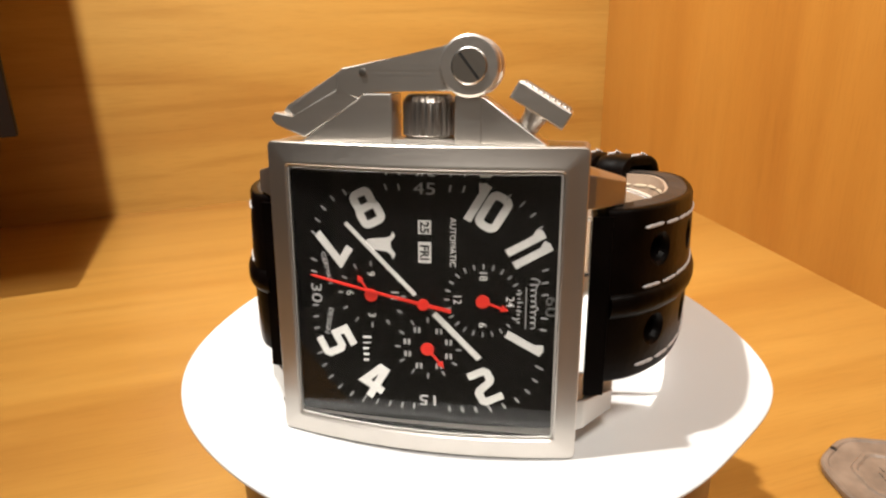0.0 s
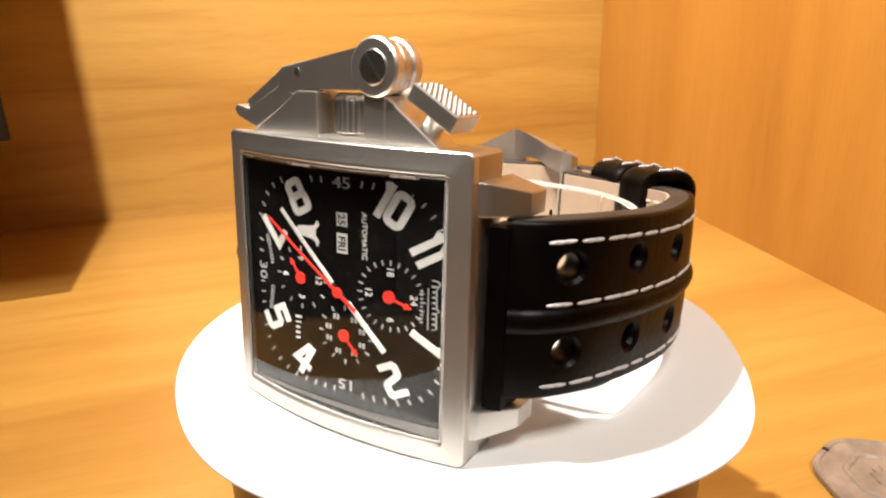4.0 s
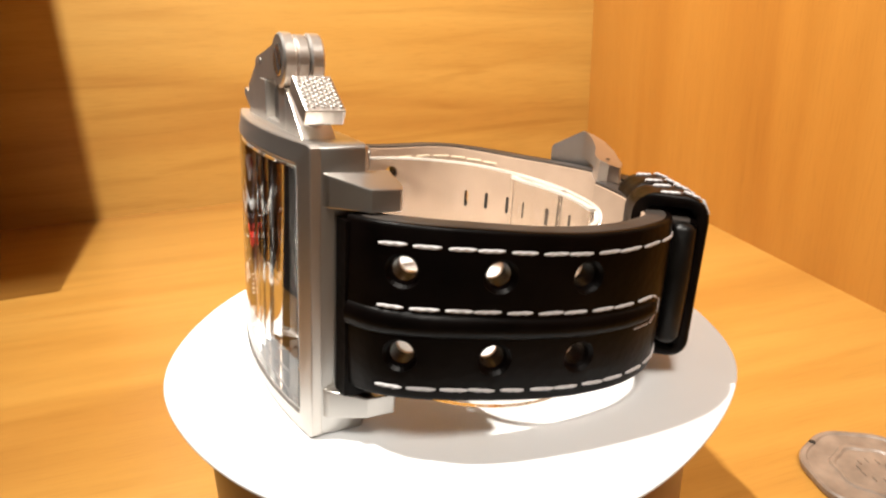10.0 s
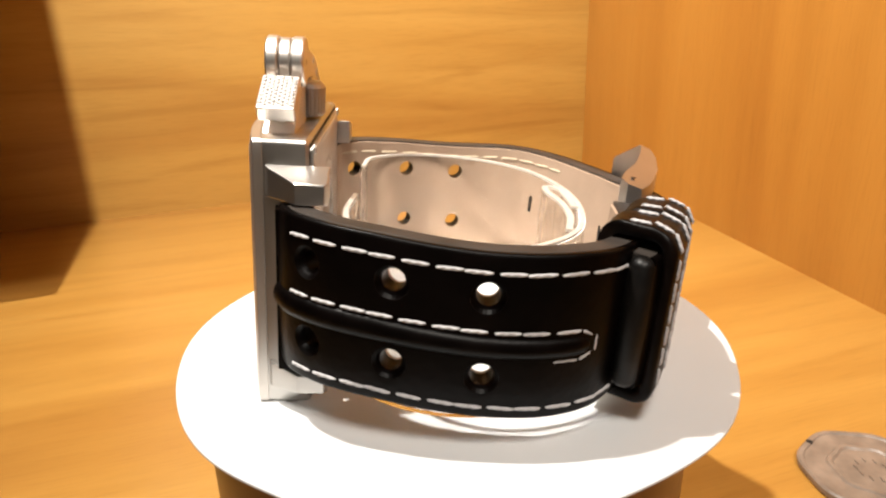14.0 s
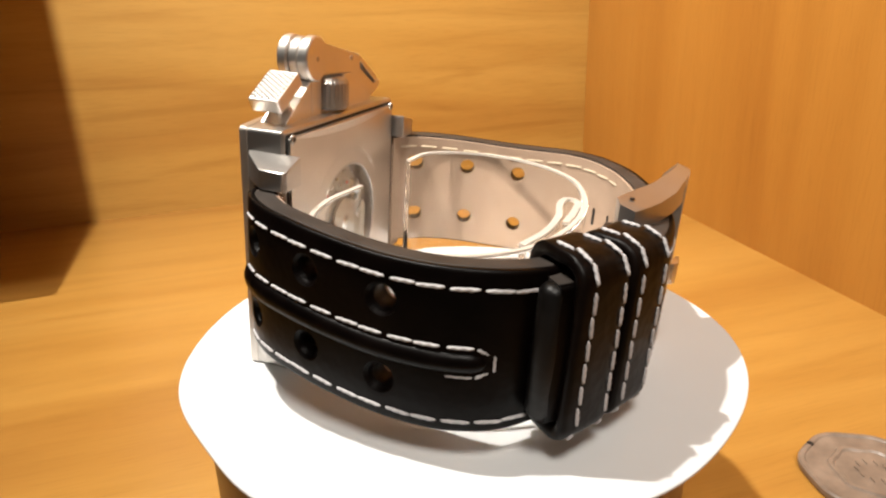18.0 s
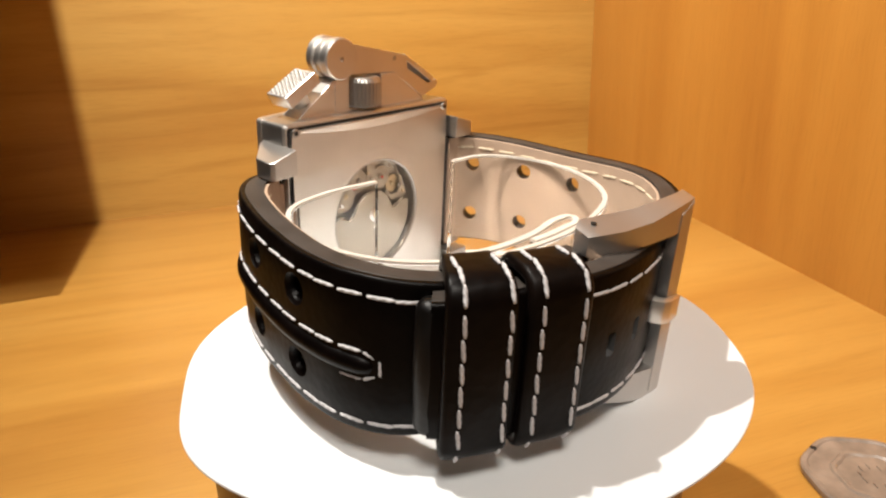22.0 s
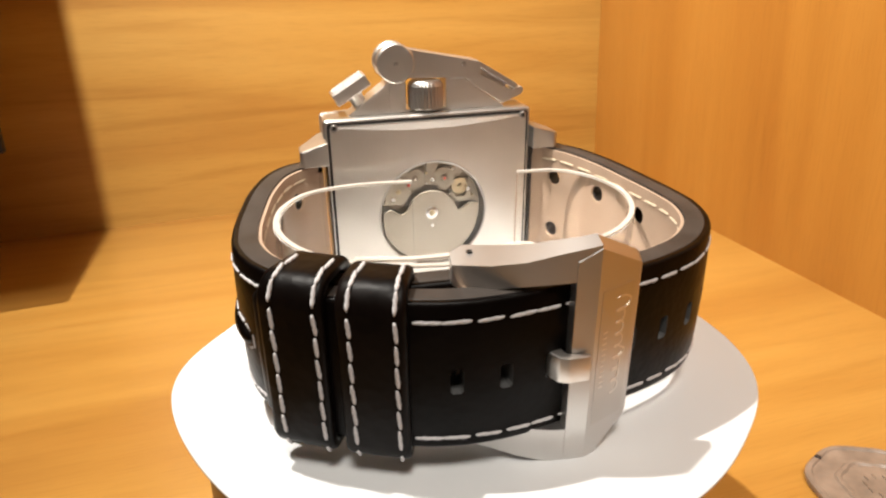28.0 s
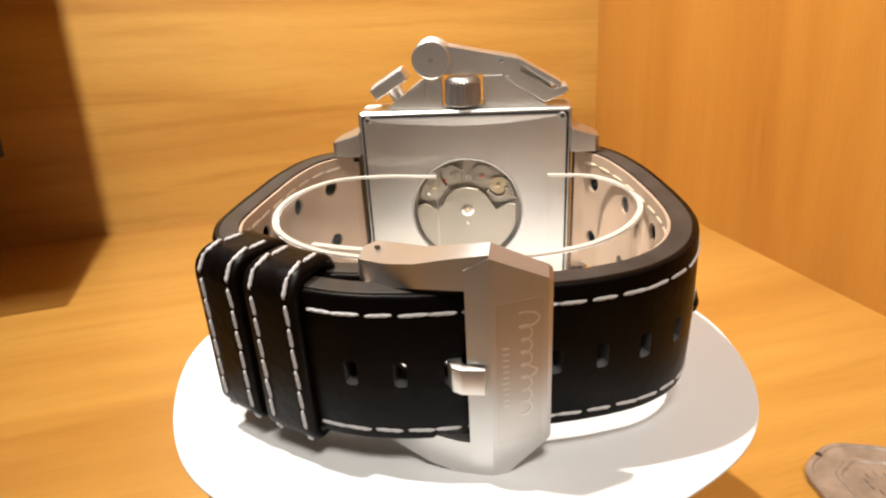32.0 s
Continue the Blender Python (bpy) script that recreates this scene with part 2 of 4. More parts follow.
def curve_through(pts, count):
    """Even samples, with unit tangents, of a smooth line through plan points."""
    p = np.array(pts, float)
    s = np.concatenate([[0], np.cumsum(np.hypot(*np.diff(p, axis=0).T))])
    tan = np.gradient(p, s, axis=0)
    fine = np.linspace(0, s[-1], 600)
    k = np.clip(np.searchsorted(s, fine, side="right") - 1, 0, len(p) - 2)
    h = (s[k + 1] - s[k])[:, None]
    u = ((fine - s[k]) / (s[k + 1] - s[k]))[:, None]
    q = (2 * u**3 - 3 * u**2 + 1) * p[k] + (u**3 - 2 * u**2 + u) * h * tan[k] + (3 * u**2 - 2 * u**3) * p[k + 1] + (u**3 - u**2) * h * tan[k + 1]
    length = np.concatenate([[0], np.cumsum(np.hypot(*np.diff(q, axis=0).T))])
    at = np.linspace(0, length[-1], count)
    x, y = np.interp(at, length, q[:, 0]), np.interp(at, length, q[:, 1])
    d = np.gradient(np.stack([x, y], 1), axis=0)
    d /= np.hypot(d[:, 0], d[:, 1])[:, None]
    return [(Vector((a, b)), Vector(t), l) for a, b, t, l in zip(x, y, d, at)]


# ---- the shelf and its walls, with added boards that shape the light
def wall(name, a, b, thick, top, mat):
    a, b = Vector(a), Vector(b)
    d = (b - a).normalized()
    n = Vector((-d.y, d.x)) * thick
    bm = bmesh.new()
    prism(bm, [a, b, b + n, a + n], SHELF, top)
    return tagged(part(name, bm, mat), kind="structure")


CORNER, BACK_LEFT, SIDE_FRONT = Vector((101, 434)), Vector((-245, 284.7)), Vector((176.6, 132))
along_back = (BACK_LEFT - CORNER).normalized()
along_side = (SIDE_FRONT - CORNER).normalized()
bm = bmesh.new()
box(bm, -900, 700, -150, 900, SHELF - 22, SHELF)
tagged(part("shelf_floor", bm, OAK_SHELF), "varnished light oak shelf board with straight grain", "shelf", kind="structure")
wall("wall_north", CORNER + along_back * 800, CORNER, 20, 700, OAK_BACK)
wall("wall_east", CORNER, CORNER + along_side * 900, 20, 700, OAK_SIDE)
# unseen dark boards, added to soak up bounce light and darken steel reflections
wall("wall_west_blocker", (-276, 190), (-284, -260), 20, 440, BLOCKER_DARK)
wall("wall_west_blocker_return", (-700, 190), (-276, 190), 16, 440, BLOCKER_DARK)
# unseen board overhead, added to shade the walls and give steel grey reflections
bm = bmesh.new()
box(bm, -700, 330, -100, 560, 440, 460)
tagged(part("overhead_blocker", bm, PAINT), "unseen pale board added overhead to block the front fill light", "shelf", kind="structure")
# raised dark board, added to cast the shadow on the back wall's left
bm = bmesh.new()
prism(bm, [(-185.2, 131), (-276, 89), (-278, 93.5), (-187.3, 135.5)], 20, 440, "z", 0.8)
tagged(part("trim_shadow_caster", bm, BLOCKER_DARK), kind="structure")
for name, x0, x1, y0, y1, z0, z1 in (("wall_room_south", -2200, 2200, -2300, -2250, -900, 1500), ("wall_room_west", -2250, -2200, -2250, 1200, -900, 1500),
                                     ("wall_room_east", 2200, 2250, -2250, 1200, -900, 1500), ("wall_room_north", -2200, 2200, 1200, 1250, -900, 1500),
                                     ("ceiling", -2200, 2200, -2250, 1200, 1500, 1550), ("floor", -2200, 2200, -2250, 1200, -950, -900)):
    bm = bmesh.new()
    box(bm, x0, x1, y0, y1, z0, z1)
    tagged(part(name, bm, PAINT), kind="structure")

# ---- the turntable
turntable = tagged(new("display_turntable"), "round motor turntable topped with a hand-cut white card disc", "turntable")
turntable.location = (0, 0, SHELF * MM)


def disc_edge(shrink, n=180):
    pts = []
    for i in range(n):
        a = 2 * math.pi * i / n
        r = 55.9 - 2.38 * math.cos(a) + 0.53 * math.sin(a) + 0.31 * math.cos(2 * a) + 0.11 * math.sin(2 * a)
        r += 0.55 * (noise.noise(Vector((2.2 * math.cos(a), 2.2 * math.sin(a), 3.1)))) + 0.35 * math.cos(7 * a + 1)
        for at, by in ((312, -0.7), (338, 1.2), (14, -0.8)):
            off = (math.degrees(a) - at + 180) % 360 - 180
            r += by * math.exp(-(off / 17) ** 2)
        pts.append(((r - shrink) * math.cos(a), (r - shrink) * math.sin(a)))
    return pts


bm = bmesh.new()
loft(bm, [[(x, y, z) for x, y in disc_edge(s)] for s, z in ((0.25, -SHELF - 0.7), (0, -SHELF - 0.5), (0, -SHELF - 0.15), (0.2, -SHELF))])
disc = part("disc", bm, PAPER, turntable, "white card disc with a slightly uneven cut edge")
bm = bmesh.new()
lathe(bm, [(45, 0), (48.3, 1.5), (48.5, 40), (48.5, -SHELF - 4), (47.5, -SHELF - 0.75)], 72, Matrix.Translation((-1.6, 0, 0)))
part("base", bm, BASE_BROWN, turntable, "reddish-brown glossy drum")

# ---- the medal on the shelf
medal = tagged(new("medal"), "dull grey metal medal lying flat on the oak shelf", "medal")
medal.location = (0.1135, 0.0305, SHELF * MM)
edge = [(18.2 + 0.4 * math.cos(7 * a - 0.6)) for a in np.linspace(0, 2 * math.pi, 84, endpoint=False)]
bm = bmesh.new()
loft(bm, [[((r - s) * math.cos(2 * math.pi * i / 84), (r - s) * math.sin(2 * math.pi * i / 84), z) for i, r in enumerate(edge)]
          for s, z in ((1.2, 0), (0.2, 0.5), (0, 1.4), (0, 2.2), (0.5, 2.7), (1.6, 2.75), (2.0, 2.3), (7.2, 2.3), (7.6, 2.9), (8.6, 2.9), (9.2, 2.35), (14, 2.6))])
part("medal_body", bm, STONE, medal)
bm = bmesh.new()
lathe(bm, [(0.9, 2.2), (0.9, 2.78), (0.6, 2.86)], 16, Matrix.Translation((-11.2, 12.4, 0)))
part("dark_stud", bm, HOLE_DARK, medal, "small dark stud")
bm = bmesh.new()
for k in range(9):
    a = radians(20 + 36 * k)
    prism(bm, [(4.2 * math.cos(a) + 0.4 * c, 4.2 * math.sin(a) + 1.3 * s) for c, s in ((1, 0), (0.3, 1), (-1, 0.4), (-0.4, -1))], 2.3, 2.95)
part("relief", bm, STONE, medal)

# ---- the wristwatch; its own space: x to the dial's twelve, y to the wrist side, z to the crown
watch = tagged(new("wristwatch"), "square steel automatic watch with black dial and white-stitched black leather strap", "watch")
WATCH = pose(-0.0075, -0.03333, 0, 0, 0, -8.9) @ pose(0, 0, 0, -5.2)
HALF, HIGH = 23.4, 46.8


def front(x):
    return -4.9 + (x - XC) ** 2 / 190


def ridge_line(x):
    """The bezel's inner ridge and the crystal's domed face."""
    return -5.4 + (x - XC) ** 2 / 170


def frame_loop(inset, lift, corner=0.8, base=front):
    """A rounded rectangle round the dial, bent over the curved front; lift is depth behind the front."""
    w, h, pts = HALF - inset, HIGH / 2 - inset, []
    for cx, cz, a0 in ((w - corner, h - corner, 0), (-w + corner, h - corner, 90), (-w + corner, -h + corner, 180), (w - corner, -h + corner, 270)):
        for k in range(5):
            a = radians(a0 + 22.5 * k)
            pts.append((cx + corner * math.cos(a), cz + corner * math.sin(a)))
    full = []
    for (x0, z0), (x1, z1) in zip(pts, pts[1:] + pts[:1]):
        steps = 16 if abs(x1 - x0) > 10 or abs(z1 - z0) > 10 else 1
        full += [(x0 + (x1 - x0) * i / steps, z0 + (z1 - z0) * i / steps) for i in range(steps)]
    return [(XC + x, base(XC + x) + lift, HIGH / 2 + z) for x, z in full]


def flat_loop(inset, y, corner=0.8):
    return [(x, y, z) for x, _, z in frame_loop(inset, 0, corner)]


bm = bmesh.new()
loft(bm, [frame_loop(0.35, 1.2), frame_loop(0.1, 1.6), flat_loop(0.0, 4.8), flat_loop(0.0, 6.2), flat_loop(0.4, 6.7), flat_loop(3.8, 6.7), flat_loop(3.8, 1.6)], closed=True)
case = part("case", bm, STEEL_Z, watch, "brushed steel case middle")
bm = bmesh.new()
loft(bm, [frame_loop(0, 1.5), frame_loop(0, 0.15, 0.9), frame_loop(0.15, 0), frame_loop(2.55, 0, 0.7, ridge_line), frame_loop(2.75, -0.07, 0.7, ridge_line),
          frame_loop(3.05, -0.07, 0.7, ridge_line), frame_loop(3.3, 0.15, 0.7, ridge_line), flat_loop(3.35, 1.5, 0.7), flat_loop(2.0, 1.5, 0.7)], closed=True)
bezel = part("bezel", bm, STEEL_X, watch, "wide bevelled brushed steel bezel", 20)


def bent_sheet(bm, inset, half, base, steps=40):
    """A sheet bent over the curved front; half is one long edge as (depth, step in)."""
    z0, z1, secs = inset, HIGH - inset, []
    for i in range(steps + 1):
        x = XC + (HALF - inset) * (2 * i / steps - 1)
        secs.append([(x, base(x) + d, z0 + s) for d, s in half] + [(x, base(x) + d, z1 - s) for d, s in half[::-1]])
    loft(bm, secs)


bm = bmesh.new()
secs = []
for i in range(61):  # flat behind, domed in front
    x = XC + (HALF - 3.75) * (i / 30 - 1)
    y = ridge_line(x)
    secs.append([(x, -2.25, 3.75), (x, y + 0.4, 3.75), (x, y + 0.1, 4.05), (x, y + 0.1, HIGH - 4.05), (x, y + 0.4, HIGH - 3.75), (x, -2.25, HIGH - 3.75)])
loft(bm, secs)
crystal = part("crystal", bm, GLASS, watch, "thick domed glass over the dial", 20)
crystal.visible_shadow = False
# pale ring, added so reflections inside the glass come out silvery
bm = bmesh.new()
loft(bm, [frame_loop(3.37, 0.35, 0.6, ridge_line), frame_loop(3.70, 0.35, 0.4, ridge_line), flat_loop(3.70, -2.2, 0.4), flat_loop(3.37, -2.2, 0.6)], closed=True)
part("glass_ring", bm, PALE_RING, watch, "thin silvery ring round the glass, added to brighten its reflections", 20)


# dial -------------------------------------------------------------
DIAL = Vector((-0.9, 23.2))


def dial_y(x):
    return -0.4 + 0.03 * (x - XC) + (x - XC) ** 2 / 900


bm = bmesh.new()
bent_sheet(bm, 3.34, [(0.8, 0), (0.0, 0)], dial_y)
dial = part("dial", bm, DIAL_BLACK, watch, "matt black dial", 60)


def on_dial(bm, raise_by):
    """Lay a flat drawing (x, z) with height y on the bent dial."""
    for v in bm.verts:
        v.co.y = dial_y(v.co.x) - raise_by - v.co.y


def lettering(name, text, x, z, size, angle, mat, parent, wide=1.0, bold=0.0, rise=0.16, depth=0.1):
    cu = bpy.data.curves.new("letters", "FONT")
    cu.body, cu.size, cu.align_x, cu.align_y = text, 1.0, "CENTER", "CENTER"
    cu.extrude, cu.offset, cu.resolution_u = 0.02, bold, 3
    temp = new("letters", cu)
    bpy.context.view_layer.update()
    me = bpy.data.meshes.new_from_object(temp.evaluated_get(bpy.context.evaluated_depsgraph_get()))
    bpy.data.objects.remove(temp)
    bm = bmesh.new()
    bm.from_mesh(me)
    bpy.data.meshes.remove(me)
    xs, ys = [v.co.x for v in bm.verts], [v.co.y for v in bm.verts]
    mx, my = (max(xs) + min(xs)) / 2, (max(ys) + min(ys)) / 2
    k = size / (max(ys) - min(ys))
    c, s = math.cos(radians(angle)), math.sin(radians(angle))
    for v in bm.verts:
        u, w, h = (v.co.x - mx) * k * wide, (v.co.y - my) * k, v.co.z / 0.02 * depth / 2
        px = x + u * c - w * s
        v.co = (px, dial_y(px) - rise - h, z + u * s + w * c)
    return part(name, bm, mat, parent, crease=40)


def mark(bm, x, z, length, width, angle, h=0.12):
    """A flat bar whose length runs at the angle."""
    c, s = math.cos(radians(angle)), math.sin(radians(angle))
    pts = [(x + u * c - w * s, z + u * s + w * c) for u, w in ((-length / 2, -width / 2), (length / 2, -width / 2), (length / 2, width / 2), (-length / 2, width / 2))]
    prism(bm, pts, 0, h, "y")


def stroke(bm, pts, width, closed=False):
    """A flat mitred line of quads, 0.12 thick."""
    p = [Vector(q) for q in pts]
    n, left, right = len(p), [], []
    for i in range(n):
        a = (p[i] - p[i - 1]).normalized() if closed or i else (p[1] - p[0]).normalized()
        b = (p[(i + 1) % n] - p[i]).normalized() if closed or i < n - 1 else a
        m = Vector((-a.y - b.y, a.x + b.x)).normalized()
        k = width / 2 / max(0.45, m.dot(Vector((-a.y, a.x))))
        left.append(p[i] + m * k)
        right.append(p[i] - m * k)
    for i in range(n if closed else n - 1):
        j = (i + 1) % n
        prism(bm, [left[i], left[j], right[j], right[i]], 0, 0.12, "y")


def rounded(x, y0, y1, c):
    return [(cx + c * math.sin(radians(a)), cy + c * math.cos(radians(a))) for cx, cy, a0 in ((x - c, y1 - c, 0), (x - c, y0 + c, 90), (-x + c, y0 + c, 180), (-x + c, y1 - c, 270)) for a in range(a0, a0 + 91, 30)]


def numeral(text, x, z, angle):
    """A bold squared dial numeral made of strokes."""
    X, Y, w = 1.28, 2.38, 1.16
    glyphs = {
        "0": [(rounded(X * 0.98, -Y, Y, 0.8), True)],
        "8": [(rounded(X * 0.95, 0.12, Y, 0.6), True), (rounded(X * 1.1, -Y, 0.12, 0.6), True)],
        "2": [([(-X - 0.3, Y), (X - 0.4, Y), (X, Y - 0.4), (X, 0.75), (X - 0.35, 0.35), (-X + 0.3, -0.3), (-X, -0.7), (-X, -Y + 0.3), (-X + 0.3, -Y), (X + 0.55, -Y)], False)],
        "5": [([(X + 0.3, Y), (-X, Y), (-X, 0.5), (X - 0.4, 0.5), (X, 0.1), (X, -Y + 0.4), (X - 0.4, -Y), (-X - 0.45, -Y)], False)],
        "4": [([(0.62, -Y - 0.55), (0.62, Y), (-0.2, Y), (-X - 0.1, -0.9), (X + 0.75, -0.9)], False)],
        "7": [([(-X - 0.35, Y), (X, Y), (-0.55, -Y - 0.6)], False)],
        "1": [([(0, -Y - 0.6), (0, Y + 0.6)], False), ([(-0.95, Y - 0.35), (0, Y + 0.25)], False)]}
    bm = bmesh.new()
    for i, ch in enumerate(text):
        o = (i - (len(text) - 1) / 2) * (2.1 if text == "11" else 2.75) + (0.15 if ch == "1" else 0.0)
        for pts, closed in glyphs[ch]:
            stroke(bm, [(u + o, v) for u, v in pts], w, closed)
    c, s = math.cos(radians(angle)), math.sin(radians(angle))
    for v in bm.verts:
        v.co.x, v.co.z = x + v.co.x * c - v.co.z * s, z + v.co.x * s + v.co.z * c
    on_dial(bm, 0.06)
    return part("numeral", bm, LUME, dial)


for text, x, z, angle, wide in (("8", -9.4, 37.3, 28, 1.1), ("10", 7.7, 37.9, -30, 0.92), ("11", 13.9, 31.9, -60, 0.95), ("2", 8.0, 10.0, 27, 1.2),
                                ("4", -8.9, 9.7, -30, 1.15), ("5", -14.9, 15.7, -62, 1.15), ("7", -15.1, 31.0, -122, 1.05), ("1", 13.7, 17.4, -120, 0.95)):
    numeral(text, x, z, angle)
for text, x, z, angle in (("45", -0.9, 40.4, 0), ("15", -0.6, 7.1, 180), ("30", -17.9, 23.4, -90), ("60", 17.4, 23.2, -90)):
    lettering("minute_numeral", text, x, z, 1.75, angle, FAINT if text == "60" else PRINT_GREY, dial, 1.35, 0.0)
lettering("word", "AUTOMATIC", 3.2, 32.6, 0.85, -90, LUME, dial, 1.05, 0.0)
lettering("word", "GERMAN", -16.0, 27.6, 0.75, -78, PRINT_GREY, dial, 1.2, 0.0)
lettering("word", "DESIGN", -16.0, 19.0, 0.75, -102, PRINT_GREY, dial, 1.2, 0.0)
spots = [Vector(p) for p in ((-9.4, 37.3), (7.7, 37.9), (13.9, 31.9), (8, 10), (-8.9, 9.7), (-14.9, 15.7), (-15.1, 31), (13.7, 17.4), (-0.9, 40.4), (-0.6, 7.1), (-17.9, 23.4), (17.4, 23.2))]
for k in range(60):
    a = radians(6 * k)
    d = Vector((math.cos(a), math.sin(a)))
    r = 17.3 / (abs(d.x) ** 4 + abs(d.y) ** 4) ** 0.25
    p = DIAL + d * r
    if min((p - q).length - (1.5 if i < 8 else 0.3) for i, q in enumerate(spots)) > 1.7:
        bm = bmesh.new()
        mark(bm, p.x, p.y, 1.0 if k % 5 else 1.3, 0.2, 6 * k)
        on_dial(bm, 0.08)
        part("minute_mark", bm, PRINT_GREY, dial)
for x, z, w, text in ((-0.9, 34.7, 2.1, "25"), (-0.9, 30.9, 3.2, "FRI")):
    bm = bmesh.new()
    prism(bm, [(x - 0.95, z - w / 2), (x + 0.95, z - w / 2), (x + 0.95, z + w / 2), (x - 0.95, z + w / 2)], 0, 0.06, "y")
    on_dial(bm, 0.05)
    window = part("date_window", bm, LUME, dial, "white calendar window")
    lettering("date", text, x, z, 1.35, -90, HOLE_DARK, dial, 1.0, 0.02, 0.16, 0.05)
# horned head emblem
bm = bmesh.new()
prism(bm, [(-5.6, 33.9), (-5.9, 33.2), (-6.6, 32.9), (-9.3, 32.6), (-9.9, 32.1), (-9.9, 31.5), (-9.3, 31.1), (-6.6, 30.8), (-5.9, 30.4), (-5.6, 29.6), (-5.2, 30.5), (-5.9, 31.4), (-5.9, 32.3), (-5.2, 33.2)], 0, 0.1, "y")
on_dial(bm, 0.08)
part("emblem", bm, LUME, dial, "white horned-head emblem")
# maker's script and small print as plain strokes
bm = bmesh.new()
def cursive(x, z, length, tall, loops):
    """A joined-up line of loops running down z, with a taller first letter."""
    pts = []
    for i in range(loops * 9):
        f = i / (loops * 9 - 1)
        a = 2 * math.pi * loops * f
        rise = tall * (1.9 if f < 0.16 else 1.5 if 0.55 < f < 0.62 else 1.0)
        pts.append((x - tall + rise * (1 - math.cos(a)) * 0.5 * 2 - (0.4 * tall if f < 0.16 else 0), z - length * f + 0.3 * length / loops * math.sin(a)))
    return pts


stroke(bm, cursive(14.8, 27.4, 7.6, 0.34, 9), 0.15)
stroke(bm, [(13.75, 26.2), (13.75, 19.6)], 0.12)
on_dial(bm, 0.08)
part("maker_script", bm, PRINT_GREY, dial, "white script drawn as plain strokes")
bm = bmesh.new()
for k in range(9):
    mark(bm, 12.7, 25.6 - 0.62 * k, 0.4, 0.22, 0)
on_dial(bm, 0.08)
part("small_print", bm, PRINT_GREY, dial)
bm = bmesh.new()
for k, (h, w) in enumerate(((1.3, 0.75), (1.2, 0.3), (0.85, 0.6), (0.85, 0.7), (0.85, 0.7))):
    mark(bm, -9.9 - (1.3 - h) / 2, 16.9 - 0.95 * k, h, w * 0.45, 4)
on_dial(bm, 0.08)
part("model_script", bm, LUME, dial, "white model name drawn as plain strokes")


# small dials: centre, radius, numbers (text, x, z), direction of the hand
for cx, cz, r, numbers, tip, tail in (
        (7.6, 23.8, 5.3, (("18", 7.6, 27.6), ("24", 11.5, 23.8), ("6", 7.6, 20.0), ("12", 3.9, 23.8)), (11.3, 22.5), 12),
        (-9.0, 23.9, 4.9, (("9", -9.0, 27.2), ("3", -9.0, 20.6), ("6", -12.4, 23.9), ("12", -5.4, 23.9)), (-11.1, 26.9), 12),
        (-0.5, 15.8, 4.6, (), (2.0, 12.9), 14)):
    for k in range(24 if cx > 0 else 12):
        a = 360 / (24 if cx > 0 else 12) * k
        bm = bmesh.new()
        mark(bm, cx + r * math.cos(radians(a)), cz + r * math.sin(radians(a)), 0.8, 0.18, a)
        on_dial(bm, 0.07)
        part("scale_mark", bm, PRINT_GREY, dial)
    for text, x, z in numbers:
        lettering("scale_numeral", text, x, z, 1.15, -90, LUME, dial, 1.0, 0.0)
    if not numbers:
        for a in (20, 60, 120, 165, 200, 245, 300, 340):
            bm = bmesh.new()
            for o in (-0.4, 0.4):
                mark(bm, cx + 3.3 * math.cos(radians(a)) + o * 0.8, cz + 3.3 * math.sin(radians(a)), 0.35, 0.85, 0)
            on_dial(bm, 0.07)
            part("small_print", bm, PRINT_GREY, dial)
    d = Vector((tip[0] - cx, tip[1] - cz))
    u = d.normalized()
    w = Vector((-u.y, u.x))
    c = Vector((cx, cz))
    bm = bmesh.new()
    prism(bm, ring_pts(cx, cz, 1.0, 24), 0, 0.2, "y")
    prism(bm, [c + u * 0.8 - w * 0.16, c + d * 0.72 - w * 0.14, c + d * 0.72 - w * 0.55, c + d, c + d * 0.72 + w * 0.55, c + d * 0.72 + w * 0.14, c + u * 0.8 + w * 0.16], 0, 0.2, "y")
    on_dial(bm, 0.35)
    part("small_hand", bm, RED, watch, "red small-dial hand with arrow tip")


def hand(name, angle, reach, tail, width, mat, lift, label, hub=0.0):
    """A flat hand about its own middle; the object sits at the dial's middle."""
    bm = bmesh.new()
    c, s = math.cos(radians(angle)), math.sin(radians(angle))
    outline = [(-tail, -width * 0.7), (0, -width / 2), (reach * 0.95, -width * 0.38), (reach, 0), (reach * 0.95, width * 0.38), (0, width / 2), (-tail, width * 0.7)]
    prism(bm, [(u * c - w * s, u * s + w * c) for u, w in outline], -0.1, 0.1, "y")
    if hub:
        prism(bm, ring_pts(0, 0, hub, 24), -0.16, 0.12, "y")
    ob = part(name, bm, mat, watch, label)
    ob.location = (DIAL.x * MM, (dial_y(DIAL.x) - lift) * MM, DIAL.y * MM)
    return ob


def baton(name, angle, a, b, width, lift, label):
    bm = bmesh.new()
    mark(bm, (a + b) / 2 * math.cos(radians(angle)), (a + b) / 2 * math.sin(radians(angle)), b - a, width, angle, 0.18)
    ob = part(name, bm, LUME, watch, label)
    ob.location = (DIAL.x * MM, (dial_y(DIAL.x) - lift) * MM, DIAL.y * MM)
    bm = bmesh.new()
    mark(bm, a / 2 * math.cos(radians(angle)), a / 2 * math.sin(radians(angle)), a, width * 0.5, angle, 0.14)
    part("hand_root", bm, HOLE_DARK, ob)


baton("minute_hand", 134.8, 1.8, 16.6, 0.62, 0.95, "white baton minute hand")
